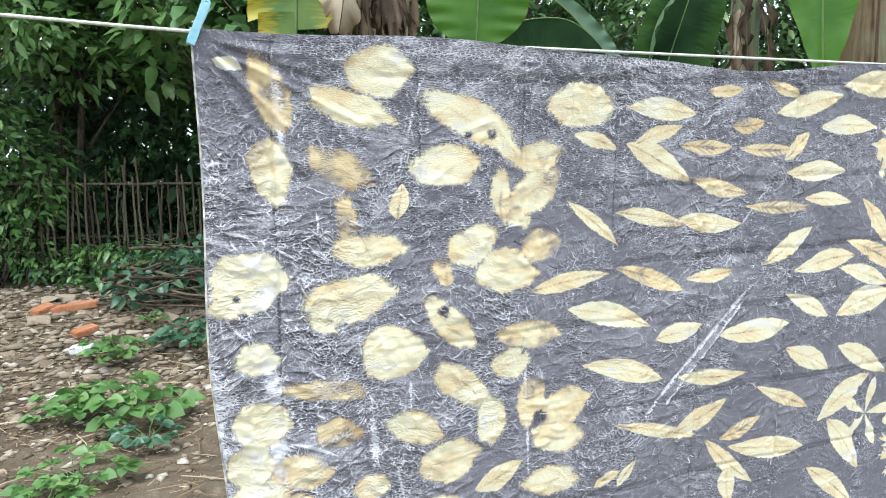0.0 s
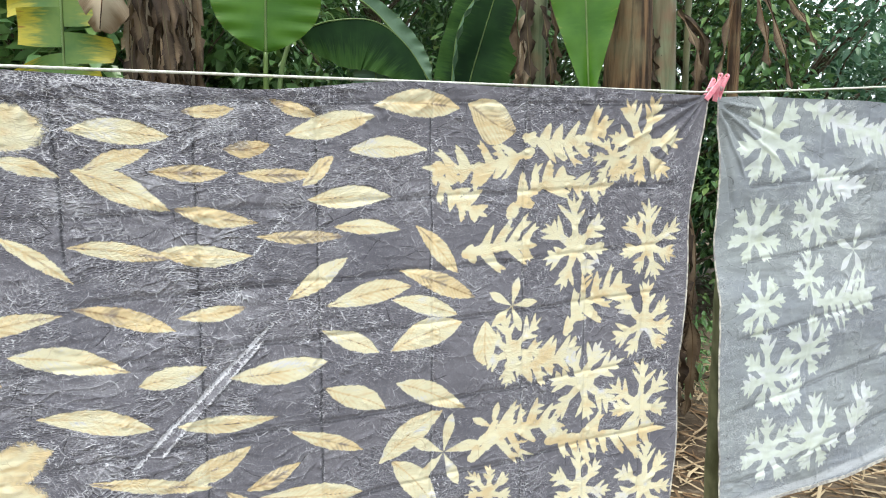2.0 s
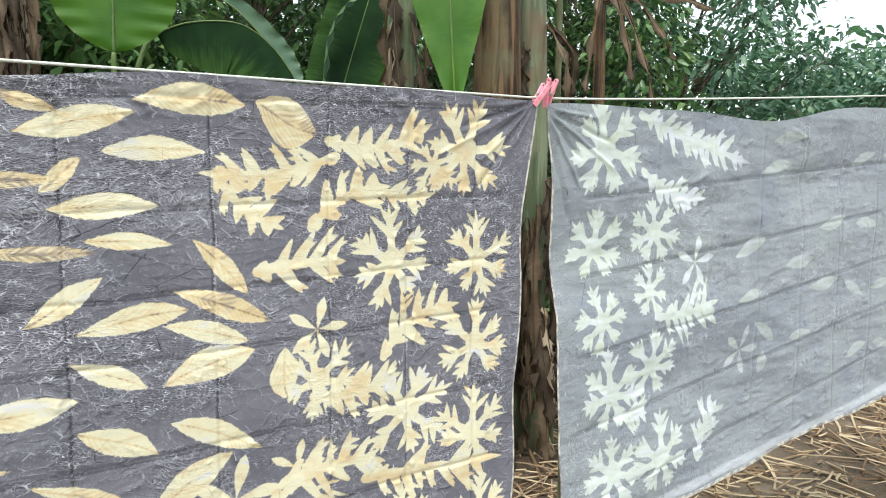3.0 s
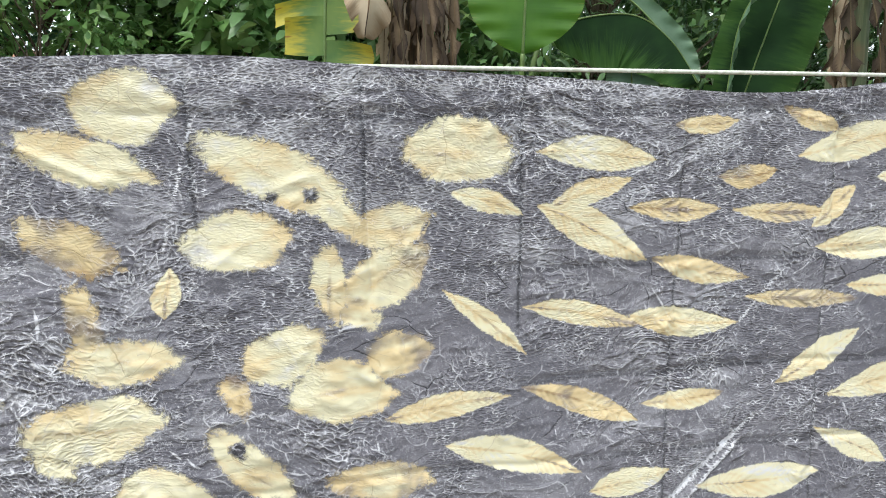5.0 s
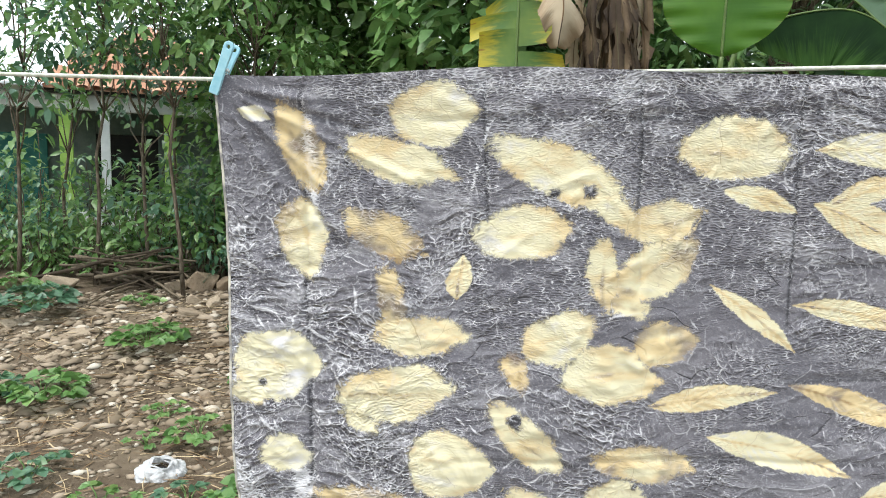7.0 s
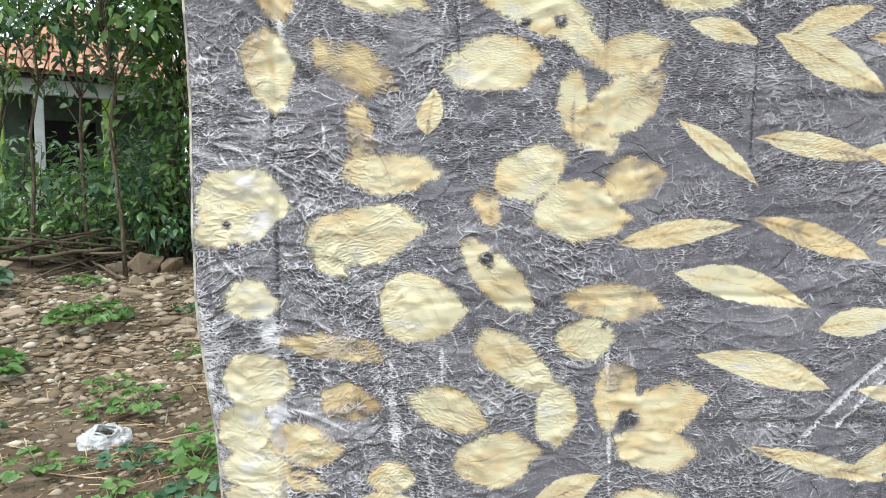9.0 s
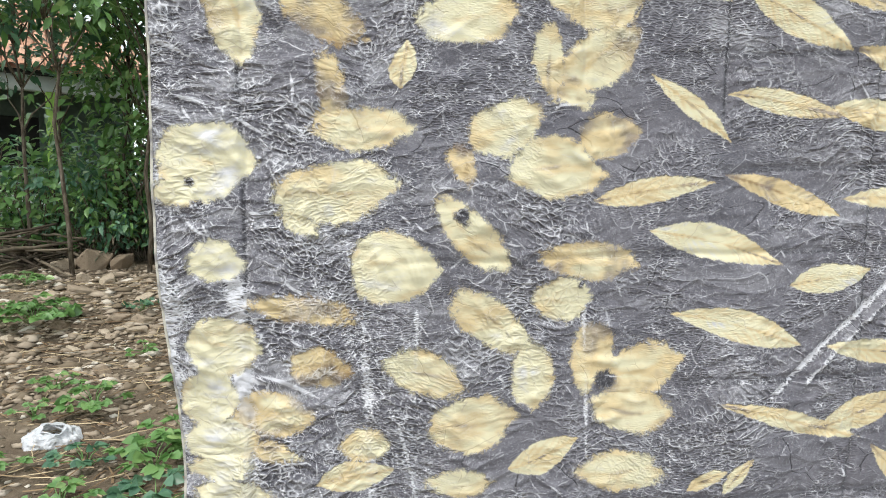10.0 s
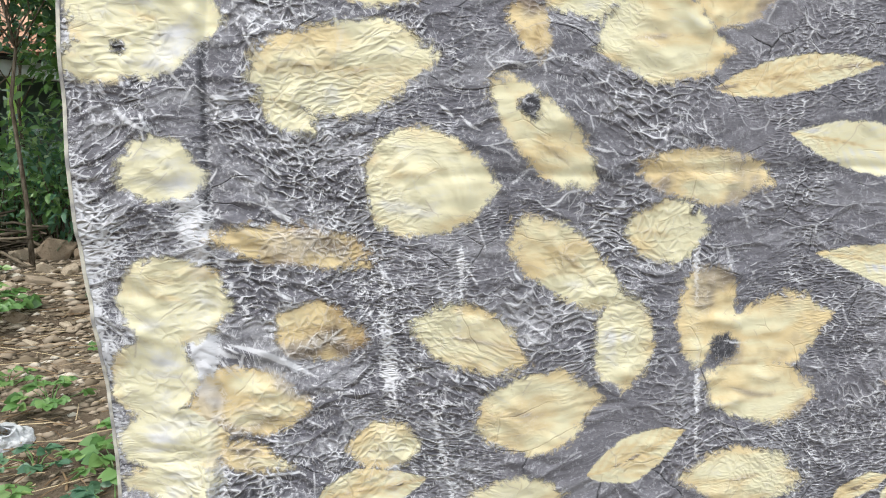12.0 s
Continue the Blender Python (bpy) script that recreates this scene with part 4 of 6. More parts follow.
fabric = finish_sheet(sheet, "fabric", PALE, cloth_b, "")
fabric.location = -cloth_b.location
part("selvedge", ribbon(local_to(cloth_b, hem_points(sheet, "left")), -0.005, 0.0025, (D[0], D[1], 0)), HEM, cloth_b, "white selvedge")
part("hem", ribbon(local_to(cloth_b, hem_points(sheet, "bottom")), 0.012, 0.003, (0, 0, -1)), HEM, cloth_b, "white rolled hem")


# ---- clothes pegs ----
def plastic(name, a, b):
    m = Net(name)
    n = m.noise(m.coords(), 60, 4)
    return m.surface(m.mix(m.ramp(n, 0.3, 0.7), a, b), 0.42, bump=n, strength=0.1, distance=0.001, spec=0.5)


STEEL = Net("spring_steel")
STEEL = STEEL.surface(STEEL.mix(STEEL.ramp(STEEL.noise(STEEL.coords(), 90, 3), 0.4, 0.6), (0.4, 0.38, 0.35), (0.6, 0.6, 0.6)), 0.4, metal=1.0)


def peg_arm(length, width, thick):
    """One arm of a peg: a tapered bar with a ring at the top and a hook groove at the jaw."""
    bm = bmesh.new()
    outline = []
    n = 10
    for k in range(n + 1):
        a = math.pi * k / n
        outline.append((width / 2 * math.cos(a), length - width / 2 + width / 2 * math.sin(a)))
    outline += [(-width * 0.42, length * 0.5), (-width * 0.5, 0.12 * length), (-width * 0.45, 0), (width * 0.45, 0), (width * 0.5, 0.12 * length), (width * 0.42, length * 0.5)]
    hole = [(width * 0.2 * math.cos(-2 * math.pi * k / 12), length - width * 0.55 + width * 0.2 * math.sin(-2 * math.pi * k / 12)) for k in range(12)]
    fr = [bm.verts.new((x, -thick / 2, z)) for x, z in outline]
    hf = [bm.verts.new((x, -thick / 2, z)) for x, z in hole]
    edges = [bm.edges.new((fr[k], fr[(k + 1) % len(fr)])) for k in range(len(fr))] + [bm.edges.new((hf[k], hf[(k + 1) % 12])) for k in range(12)]
    bmesh.ops.triangle_fill(bm, use_beauty=True, use_dissolve=False, edges=edges)
    got = bmesh.ops.extrude_face_region(bm, geom=bm.faces[:])
    for v in [g for g in got["geom"] if isinstance(g, bmesh.types.BMVert)]:
        v.co.y += thick
    bmesh.ops.recalc_face_normals(bm, faces=bm.faces[:])
    bmesh.ops.bevel(bm, geom=[e for e in bm.edges if len(e.link_faces) == 2 and e.calc_face_angle(0) > 0.9], offset=0.0008, segments=1, affect="EDGES")
    return bm


def peg(place, rx, ry, rz, colour, label, spread=9.0, length=0.082):
    root = empty("clothes_peg", (0, 0, 0), label, "clothes peg", "clothes pegs")
    for s in (-1, 1):
        arm = part("arm", peg_arm(length, 0.0155, 0.0055), colour, root)
        arm.matrix_basis = pose(0, 0.0055 * s, -0.02) @ pose(0, 0, 0, -s * spread, 0, 0)
    pts = [Vector((0.0075 * math.cos(k * 0.6), -0.009 + 0.018 * k / 40, 0.018 + 0.0055 * math.sin(k * 0.6))) for k in range(41)]
    v, f = tube_data(pts, 0.0009, 5)
    mesh_ob("spring", v, f, STEEL, root, "steel spring")
    root.matrix_basis = pose(*place, rx, ry, rz)
    return root


BLUE = plastic("plastic_blue", (0.22, 0.5, 0.6), (0.36, 0.62, 0.7))
PINK = plastic("plastic_pink", (0.75, 0.2, 0.27), (0.85, 0.38, 0.42))
peg(on_line(0.0, 0.004, -0.003), 0, 22, 22, BLUE, "pale blue plastic clothes peg on the cloth's corner", 6)
peg(on_line(2.516, 0.006, -0.003), 0, 36, 15, PINK, "pink plastic clothes peg joining two cloths")
peg(on_line(2.553, 0.006, -0.003), 0, 18, -62, PINK, "pink plastic clothes peg joining two cloths", 7)

# ---- banana plants ----
def banana_material(name, a, b, edge, edge_b, thin, rough=0.38, spec=0.4):
    m = Net(name)
    along, across = m.attr("along").outputs["Fac"], m.attr("across").outputs["Fac"]
    n = m.noise(m.coords((1, 1, 1)), 5, 4)
    vec = m.node("CombineXYZ", m.math("MULTIPLY", along, 90.0), m.math("MULTIPLY", across, 2.0), 0.0).outputs[0]
    vein = m.noise(vec, 1.0, 3, 0.6)
    col = m.mix(m.ramp(n, 0.35, 0.7), a, b)
    col = m.mix(m.math("MULTIPLY", m.ramp(vein, 0.45, 0.7), 0.15), col, b)
    e = m.math("ADD", m.math("ABSOLUTE", across), m.math("MULTIPLY", m.math("SUBTRACT", vein, 0.5), 1.3))
    col = m.mix(m.ramp(e, 0.35, 0.95), col, edge)
    col = m.mix(m.ramp(e, 0.98, 1.15), col, edge_b)
    return m.surface(col, rough, bump=vein, strength=0.15, distance=0.002, thin=thin, spec=spec)


B_GREEN = banana_material("banana_leaf_green", (0.05, 0.15, 0.012), (0.085, 0.21, 0.02), (0.075, 0.19, 0.018), (0.14, 0.22, 0.03), 0.35)
# near-black green: the shade on a leaf's underside is put into the colour
B_SHADED = banana_material("banana_leaf_shaded", (0.01, 0.028, 0.011), (0.016, 0.045, 0.014), (0.03, 0.075, 0.016), (0.06, 0.11, 0.03), 0.05, 0.75, 0.1)
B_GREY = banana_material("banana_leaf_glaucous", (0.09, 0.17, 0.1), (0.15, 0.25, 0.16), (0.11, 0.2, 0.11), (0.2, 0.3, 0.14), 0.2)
B_YELLOW = banana_material("banana_leaf_yellowing", (0.08, 0.17, 0.04), (0.15, 0.24, 0.05), (0.46, 0.4, 0.04), (0.3, 0.17, 0.03), 0.3)
B_DRY = banana_material("banana_leaf_dry", (0.11, 0.076, 0.045), (0.25, 0.185, 0.115), (0.07, 0.046, 0.028), (0.03, 0.02, 0.013), 0.15, 0.85)
SM = Net("banana_stem")
sn = SM.noise(SM.coords((22, 22, 1.6)), 1.0, 5, 0.65, 0.5)
sn2 = SM.noise(SM.coords((3, 3, 2)), 1.0, 4, 0.6)
SCOL = SM.mix(SM.ramp(sn, 0.38, 0.66), (0.03, 0.018, 0.011), (0.2, 0.12, 0.06))
STEM_BROWN = SM.surface(SM.mix(SM.math("MULTIPLY", SM.ramp(sn2, 0.45, 0.7), 0.7), SCOL, (0.18, 0.17, 0.1)), 0.8, bump=sn, strength=1.0, distance=0.02, spec=0.2)
SM = Net("banana_stem_green")
sn = SM.noise(SM.coords((20, 20, 1.5)), 1.0, 5, 0.65, 0.5)
sn2 = SM.noise(SM.coords((3, 3, 2)), 1.0, 4, 0.6)
SCOL = SM.mix(SM.ramp(sn, 0.4, 0.62), (0.09, 0.12, 0.06), (0.2, 0.23, 0.13))
STEM_GREEN = SM.surface(SM.mix(SM.math("MULTIPLY", SM.ramp(sn2, 0.52, 0.68), 0.8), SCOL, (0.2, 0.12, 0.07)), 0.65, bump=sn, strength=0.4, distance=0.01, spec=0.35)

B_DEAD = banana_material("banana_leaf_dead", (0.05, 0.034, 0.022), (0.11, 0.08, 0.05), (0.035, 0.024, 0.016), (0.02, 0.014, 0.01), 0.08, 0.9)
B_PALE = banana_material("banana_leaf_bleached", (0.4, 0.33, 0.23), (0.5, 0.42, 0.3), (0.33, 0.25, 0.16), (0.2, 0.14, 0.09), 0.15, 0.85)
STALK = leaf_material("leaf_stalk", (0.12, 0.2, 0.05), (0.16, 0.25, 0.07), (0.2, 0.28, 0.09))


def smooth_path(points, n):
    """n + 1 points on a smooth curve through the given ones."""
    pts = [Vector(p) for p in points]
    pts = [pts[0] * 2 - pts[1]] + pts + [pts[-1] * 2 - pts[-2]]
    out, m = [], len(points) - 1
    for k in range(n + 1):
        f = k / n * m
        i = min(int(f), m - 1)
        t = f - i
        a, b, c, d = pts[i:i + 4]
        out.append(0.5 * ((2 * b) + (c - a) * t + (2 * a - 5 * b + 4 * c - d) * t * t + (3 * b - a - 3 * c + d) * t ** 3))
    return out


def banana_leaf(plant, path, side, width, material, label="", tears=0, halves=(-1, 1), power=0.6, petiole=(), seed=1, fold=0.25, droop=0.1, profile=1.0, rows=44, blunt=0.0, ripple=0.012, rib=0.007):
    """A banana leaf: a blade of two halves along its midrib, torn between the veins where tears is set."""
    rng = random.Random(seed)
    mid = smooth_path(local_to(plant, path), rows)
    side = Vector(side).normalized()
    cols = 5
    verts, faces, along, across = [], [], [], []
    cut = {}
    for s in (-1, 1):
        for _ in range(tears):
            cut[(s, rng.randrange(3, rows - 2))] = rng.choice((1, 2, 2, 3))
    sag = {s: [rng.uniform(-0.3, 1.0) for _ in range(rows + 1)] for s in (-1, 1)}
    for s in halves:
        level = 0.0
        base = len(verts)
        starts = []
        for k in range(rows + 1):
            f = k / rows
            w = width * (max(0.0, math.sin(math.pi * (blunt + (1 - blunt) * f) ** profile)) ** power) + 0.004
            t = (mid[min(k + 1, rows)] - mid[max(k - 1, 0)]).normalized()
            a = (side - t * side.dot(t)).normalized()
            n = t.cross(a).normalized()
            if (s, k) in cut:
                level = rng.uniform(-1, 1) * droop * 0.8
            row = []
            for c in range(cols + 1):
                q = c / cols
                h = -fold * width * q * (1 - 0.4 * q) + ripple * math.sin(k * 1.3 + s) * q * q + level * q * q
                p = mid[k] + a * (s * w * q) + n * h + Vector((0, 0, -1)) * droop * q * q * w / max(width, 0.01)
                if tears:
                    p = p + t * (0.02 * q * sag[s][k])
                row.append(len(verts))
                verts.append(p)
                along.append(f)
                across.append(s * q)
            starts.append(row)
        for k in range(rows):
            open_from = cols - cut.get((s, k), 0) if (s, k) in cut else 99
            for c in range(cols):
                if c >= open_from:
                    continue
                r0, r1 = starts[k], starts[k + 1]
                quad = (r0[c], r0[c + 1], r1[c + 1], r1[c])
                faces.append(quad if s > 0 else quad[::-1])
    ob = mesh_ob("leaf", verts, faces, material, plant, label)
    for key, vals in (("along", along), ("across", across)):
        at = ob.data.attributes.new(key, "FLOAT", "POINT")
        at.data.foreach_set("value", np.array(vals, np.float32))
    if petiole:
        pts = smooth_path(local_to(plant, petiole), 12)
        v, f = tube_data(pts, [0.02 - 0.0005 * k for k in range(13)], 8)
        mesh_ob("petiole", v, f, STALK, ob)
    if rib:
        v, f = tube_data(mid, [rib * (1 - 0.6 * k / rows) for k in range(rows + 1)], 6)
        mesh_ob("midrib", v, f, STALK if material not in (B_DRY, B_DEAD, B_PALE) else STEM_BROWN, ob)
    return ob


def torn_leaf(plant, path, width, material, label, seed):
    """A hanging leaf torn into strips: each runs out level from the midrib, curled and sagging a little by itself."""
    rng = random.Random(seed)
    mid = smooth_path(local_to(plant, path), 60)
    verts, faces, along, across = [], [], [], []
    for s in (-1, 1):
        k = 0
        while k < 58:
            n = min(rng.choice((3, 4, 6, 8, 10)), 60 - k)
            sag, out, turn = rng.uniform(-0.03, 0.12), rng.uniform(-0.14, 0.04), rng.uniform(-0.05, 0.05)
            reach = width * rng.uniform(0.7, 1.05)
            base, cols = len(verts), 8
            for i in range(n + 1):
                f = i / n - 0.5
                for c in range(cols + 1):
                    q = c / cols
                    p = mid[k + i] + Vector((s * reach * q * (1 - 0.08 * abs(f)), out * q * q + 0.03 * math.cos(f * 3.1) * q, -sag * q * q + turn * q * f - 0.05 * f * q * q * (1 if q > 0.3 else 0)))
                    p -= (mid[k + i] - mid[k + n // 2]) * 0.45 * q * q
                    verts.append(p)
                    along.append((k + i) / 60)
                    across.append(s * q)
            for i in range(n):
                for c in range(cols):
                    a = base + i * (cols + 1) + c
                    faces.append((a, a + 1, a + cols + 2, a + cols + 1) if s > 0 else (a, a + cols + 1, a + cols + 2, a + 1))
            k += n + (1 if rng.random() < 0.3 else 0)
    ob = mesh_ob("leaf", verts, faces, material, plant, label)
    for key, vals in (("along", along), ("across", across)):
        at = ob.data.attributes.new(key, "FLOAT", "POINT")
        at.data.foreach_set("value", np.array(vals, np.float32))
    v, f = tube_data(mid, [0.013 * (1 - 0.5 * k / 60) for k in range(61)], 6)
    mesh_ob("midrib", v, f, STALK, ob)
    return ob


def stem(plant, x, y, z1, r0, r1, material, lean=(0, 0), name="pseudostem", label=""):
    rng = random.Random(int(x * 100 + y * 7))
    z0 = gz(x, y) - 0.05
    pts = [(x + lean[0] * f + rng.uniform(-.008, .008), y + lean[1] * f, z0 + (z1 - z0) * f) for f in np.linspace(0, 1, 14)]
    v, f = tube_data(local_to(plant, pts), [(r0 + (r1 - r0) * q) * (1 + 0.05 * rng.uniform(-1, 1)) for q in np.linspace(0, 1, 14)], 16)
    ob = mesh_ob(name, v, f, material, plant, label)
    # overlapping leaf sheaths
    for k in range(3):
        a = k * 2.2 + x
        c, s = math.cos(a), math.sin(a)
        rr = r0 * 1.04
        verts, faces = [], []
        h0, h1 = z0 + 0.25 * k, min(z1 - 0.1, z0 + 1.5 + 0.45 * k)
        for i in range(15):
            fz = i / 14
            half = 0.9 * (1 - fz) + 0.12
            rad = (r0 + (r1 - r0) * (h0 + (h1 - h0) * fz - z0) / (z1 - z0)) * (1.06 + 0.35 * max(0, fz - 0.86))
            for j in range(7):
                b = a + half * (j / 3 - 1)
                lx, ly = lean[0] * (h0 + (h1 - h0) * fz - z0) / (z1 - z0), lean[1] * (h0 + (h1 - h0) * fz - z0) / (z1 - z0)
                verts.append((x + lx + rad * math.cos(b), y + ly + rad * math.sin(b), h0 + (h1 - h0) * fz))
        for i in range(14):
            for j in range(6):
                faces.append((i * 7 + j, i * 7 + j + 1, i * 7 + j + 8, i * 7 + j + 7))
        mesh_ob("sheath", local_to(plant, verts), faces, STEM_BROWN if k != 1 else material, ob)
    return ob


def dry_strips(plant, x, y, z, n, length, spread, seed, width=0.06):
    """Dead leaves hanging round a stem."""
    rng = random.Random(seed)
    for k in range(n):
        a = rng.uniform(math.pi * 0.9, math.pi * 2.1)
        r0, r1 = spread * 0.35, spread * rng.uniform(0.5, 1.1)
        l = length * rng.uniform(0.6, 1.1)
        p0 = Vector((x + r0 * math.cos(a), y + r0 * math.sin(a), z + rng.uniform(-0.1, 0.25)))
        p1 = Vector((x + r1 * math.cos(a), y + r1 * math.sin(a), p0.z - l * 0.35))
        p2 = Vector((x + r1 * 1.02 * math.cos(a + 0.15), y + r1 * math.sin(a + 0.15), p0.z - l * 0.7))
        p3 = Vector((x + r1 * 0.9 * math.cos(a + 0.3), y + r1 * 0.9 * math.sin(a + 0.3), p0.z - l))
        sd = Vector((math.cos(rng.uniform(0, 3.1)), math.sin(rng.uniform(0, 3.1)), 0.1))
        banana_leaf(plant, (p0, p1, p2, p3), sd, width * rng.uniform(0.4, 1.3), (B_DRY, B_DEAD, B_DRY, B_PALE, B_DEAD)[k % 5], "", tears=6, seed=seed * 50 + k, fold=rng.uniform(-0.9, 0.9), droop=0.02, rows=18, ripple=0.03, rib=0.004)


plant = empty("banana_plant", (-0.45, 4.55, gz(-0.45, 4.55)), "banana plant with dead brown leaves and one yellowing leaf", "banana plant", "banana plants")
stem(plant, -0.45, 4.6, 3.6, 0.13, 0.1, STEM_BROWN)
dry_strips(plant, -0.42, 4.5, 2.95, 26, 1.15, 0.2, 3, 0.035)
banana_leaf(plant, ((-0.6, 4.3, 3.15), (-0.66, 4.16, 2.95), (-0.6, 4.08, 2.72), (-0.63, 4.1, 2.5)), (1, 0.25, 0.2), 0.12, B_PALE, "pale dry leaf fragment", tears=3, seed=77, fold=0.7, rows=20, ripple=0.03)
torn_leaf(plant, ((-0.75, 4.35, 3.5), (-0.92, 4.3, 3.3), (-0.93, 4.31, 2.9), (-0.94, 4.32, 2.5), (-0.95, 4.33, 2.0)), 0.31, B_YELLOW, "torn green leaf with yellow edges", 5)

plant = empty("banana_plant", (0.3, 4.75, gz(0.3, 4.75)), "young banana plant with broad green leaves", "banana plant", "banana plants")
stem(plant, 0.25, 4.75, 2.2, 0.08, 0.05, STEM_GREEN)
banana_leaf(plant, ((0.22, 4.5, 2.46), (0.23, 4.48, 2.75), (0.25, 4.45, 3.1), (0.28, 4.45, 3.6)), (1, 0.05, 0), 0.34, B_GREEN, "upright bright green leaf", 0, fold=-0.1, droop=0.0, profile=0.72, power=1.0, rib=0.009, petiole=((0.24, 4.7, 1.9), (0.21, 4.55, 2.2), (0.22, 4.5, 2.46)))
banana_leaf(plant, ((0.36, 4.94, 2.68), (0.6, 4.93, 2.76), (0.9, 4.92, 2.76), (1.12, 4.9, 2.6), (1.3, 4.88, 2.33)), (-0.2, -0.1, -1), 0.33, B_SHADED, "broad green leaf half hanging down, underside shade in its colour", 0, halves=(1,), fold=-0.15, droop=0.02, profile=0.9, power=0.5, rib=0.007, petiole=((0.27, 4.72, 2.0), (0.25, 4.82, 2.3), (0.29, 4.9, 2.55), (0.37, 4.94, 2.69)))
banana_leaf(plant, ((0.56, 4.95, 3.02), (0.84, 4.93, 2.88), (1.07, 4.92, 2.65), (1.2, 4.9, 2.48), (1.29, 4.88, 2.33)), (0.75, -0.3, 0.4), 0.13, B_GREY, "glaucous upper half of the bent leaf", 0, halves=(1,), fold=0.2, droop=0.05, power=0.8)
banana_leaf(plant, ((0.9, 5.0, 1.9), (0.91, 5.0, 2.2), (0.9, 5.02, 2.45), (0.88, 5.06, 2.56)), (1, 0, 0), 0.16, B_GREY, "small pale leaf", tears=0, seed=12, fold=0.15, droop=0.0)

plant = empty("banana_plant", (1.85, 4.25, gz(1.85, 4.25)), "banana plant with pale stem and dark leaf", "banana plant", "banana plants")
stem(plant, 1.86, 4.22, 3.6, 0.1, 0.085, STEM_GREEN, (0.03, 0))
dry_strips(plant, 1.9, 4.16, 2.75, 6, 0.9, 0.13, 14, 0.035)
banana_leaf(plant, ((1.42, 4.85, 1.7), (1.56, 4.75, 2.33), (1.74, 4.72, 2.94), (1.9, 4.7, 3.5)), (1, -0.15, -0.25), 0.26, B_SHADED, "dark leaf standing upright", tears=2, seed=15, fold=0.2, droop=0.02, profile=0.9)
banana_leaf(plant, ((1.35, 4.7, 1.6), (1.42, 4.7, 2.2), (1.47, 4.66, 2.65), (1.62, 4.6, 2.88), (1.85, 4.55, 2.9)), (0.3, 1, 0.2), 0.035, B_GREY, "narrow young leaf bent over", tears=0, seed=16, fold=0.6, droop=0.0)

plant = empty("banana_plant", (2.35, 3.95, gz(2.35, 3.95)), "banana plant with brown stem and hanging green leaf", "banana plant", "banana plants")
stem(plant, 2.38, 3.95, 3.7, 0.15, 0.13, STEM_BROWN, (0.02, 0))
banana_leaf(plant, ((2.1, 3.69, 2.0), (2.07, 3.69, 2.5), (2.04, 3.69, 3.0), (2.0, 3.72, 3.5), (1.95, 3.8, 4.0)), (1, -0.3, 0), 0.23, B_GREEN, "bright green leaf standing straight up", 0, fold=0.35, droop=0.0, power=1.25, rib=0.008)

plant = empty("banana_plant", (2.72, 4.3, gz(2.72, 4.3)), "grey-green banana stem with torn brown sheaths", "banana plant", "banana plants")
stem(plant, 2.7, 4.22, 3.7, 0.12, 0.1, STEM_GREEN, (-0.03, 0))
dry_strips(plant, 2.72, 4.2, 2.6, 5, 0.7, 0.2, 19, 0.04)
dry_strips(plant, 2.74, 4.15, 1.5, 12, 1.4, 0.22, 20, 0.05)
dry_strips(plant, 2.74, 4.15, 0.8, 10, 0.8, 0.3, 21, 0.05)

plant = empty("banana_plant", (2.95, 3.75, gz(2.95, 3.75)), "dead banana stalk with broken dry leaves", "banana plant", "banana plants")
stem(plant, 2.95, 3.8, 3.4, 0.035, 0.03, STEM_BROWN)
for k, (dx, dz, w) in enumerate(((0.3, -0.75, 0.02), (0.16, -0.62, 0.028), (-0.12, -0.7, 0.018), (0.42, -0.5, 0.014))):
    banana_leaf(plant, ((2.95, 3.77, 2.95), (2.95 + dx * 0.4, 3.72, 2.9 + dz * 0.3), (2.95 + dx * 0.8, 3.7, 2.9 + dz * 0.7), (2.95 + dx, 3.7, 2.9 + dz)), (0.8, 0.5, 0.3), w, B_DRY, "", tears=2, seed=30 + k, fold=0.6, droop=0.01, rows=16, ripple=0.02, rib=0.005)
banana_leaf(plant, ((2.95, 3.77, 2.72), (3.15, 3.74, 2.76), (3.4, 3.72, 2.76), (3.6, 3.7, 2.7)), (0.1, 0.6, 0.8), 0.018, B_DRY, "", tears=1, seed=35, fold=0.6, droop=0.01, rows=16, rib=0.005)

POLE = Net("bamboo")
pn = POLE.noise(POLE.coords((9, 9, 3)), 2, 4)
POLE = POLE.surface(POLE.mix(POLE.ramp(pn, 0.35, 0.7), (0.09, 0.095, 0.045), (0.19, 0.19, 0.1)), 0.6, spec=0.3)


def bamboo(x, y, z1, r, label, lean=(0, 0)):
    root = empty("bamboo_pole", (x, y, gz(x, y) - 0.04), label, "pole")
    pts, rad = [], []
    n = int(z1 / 0.3)
    for k in range(n * 3 + 1):
        f = k / (n * 3)
        pts.append((lean[0] * f, lean[1] * f, z1 * f))
        rad.append(r * (1.12 if k % 3 == 0 else 1.0) * (1 - 0.2 * f))
    v, f = tube_data(pts, rad, 10)
    mesh_ob("culm", v, f, POLE, root)


bamboo(2.9, 4.3, 3.8, 0.022, "thin grey bamboo pole standing behind the line")
bamboo(2.3, 2.55, 1.93, 0.03, "green bamboo post that props the clothes line", (-0.2, -0.4))

# ---- trees and shrubs ----
tree("tree", -4.5, 8.3, 5.6, 0.42, 1.4, 0.55, 28, 80, 0.2, 0.5, LEAF_LIGHT, "broad-leaved tree with a thin trunk", 101, 0.06)
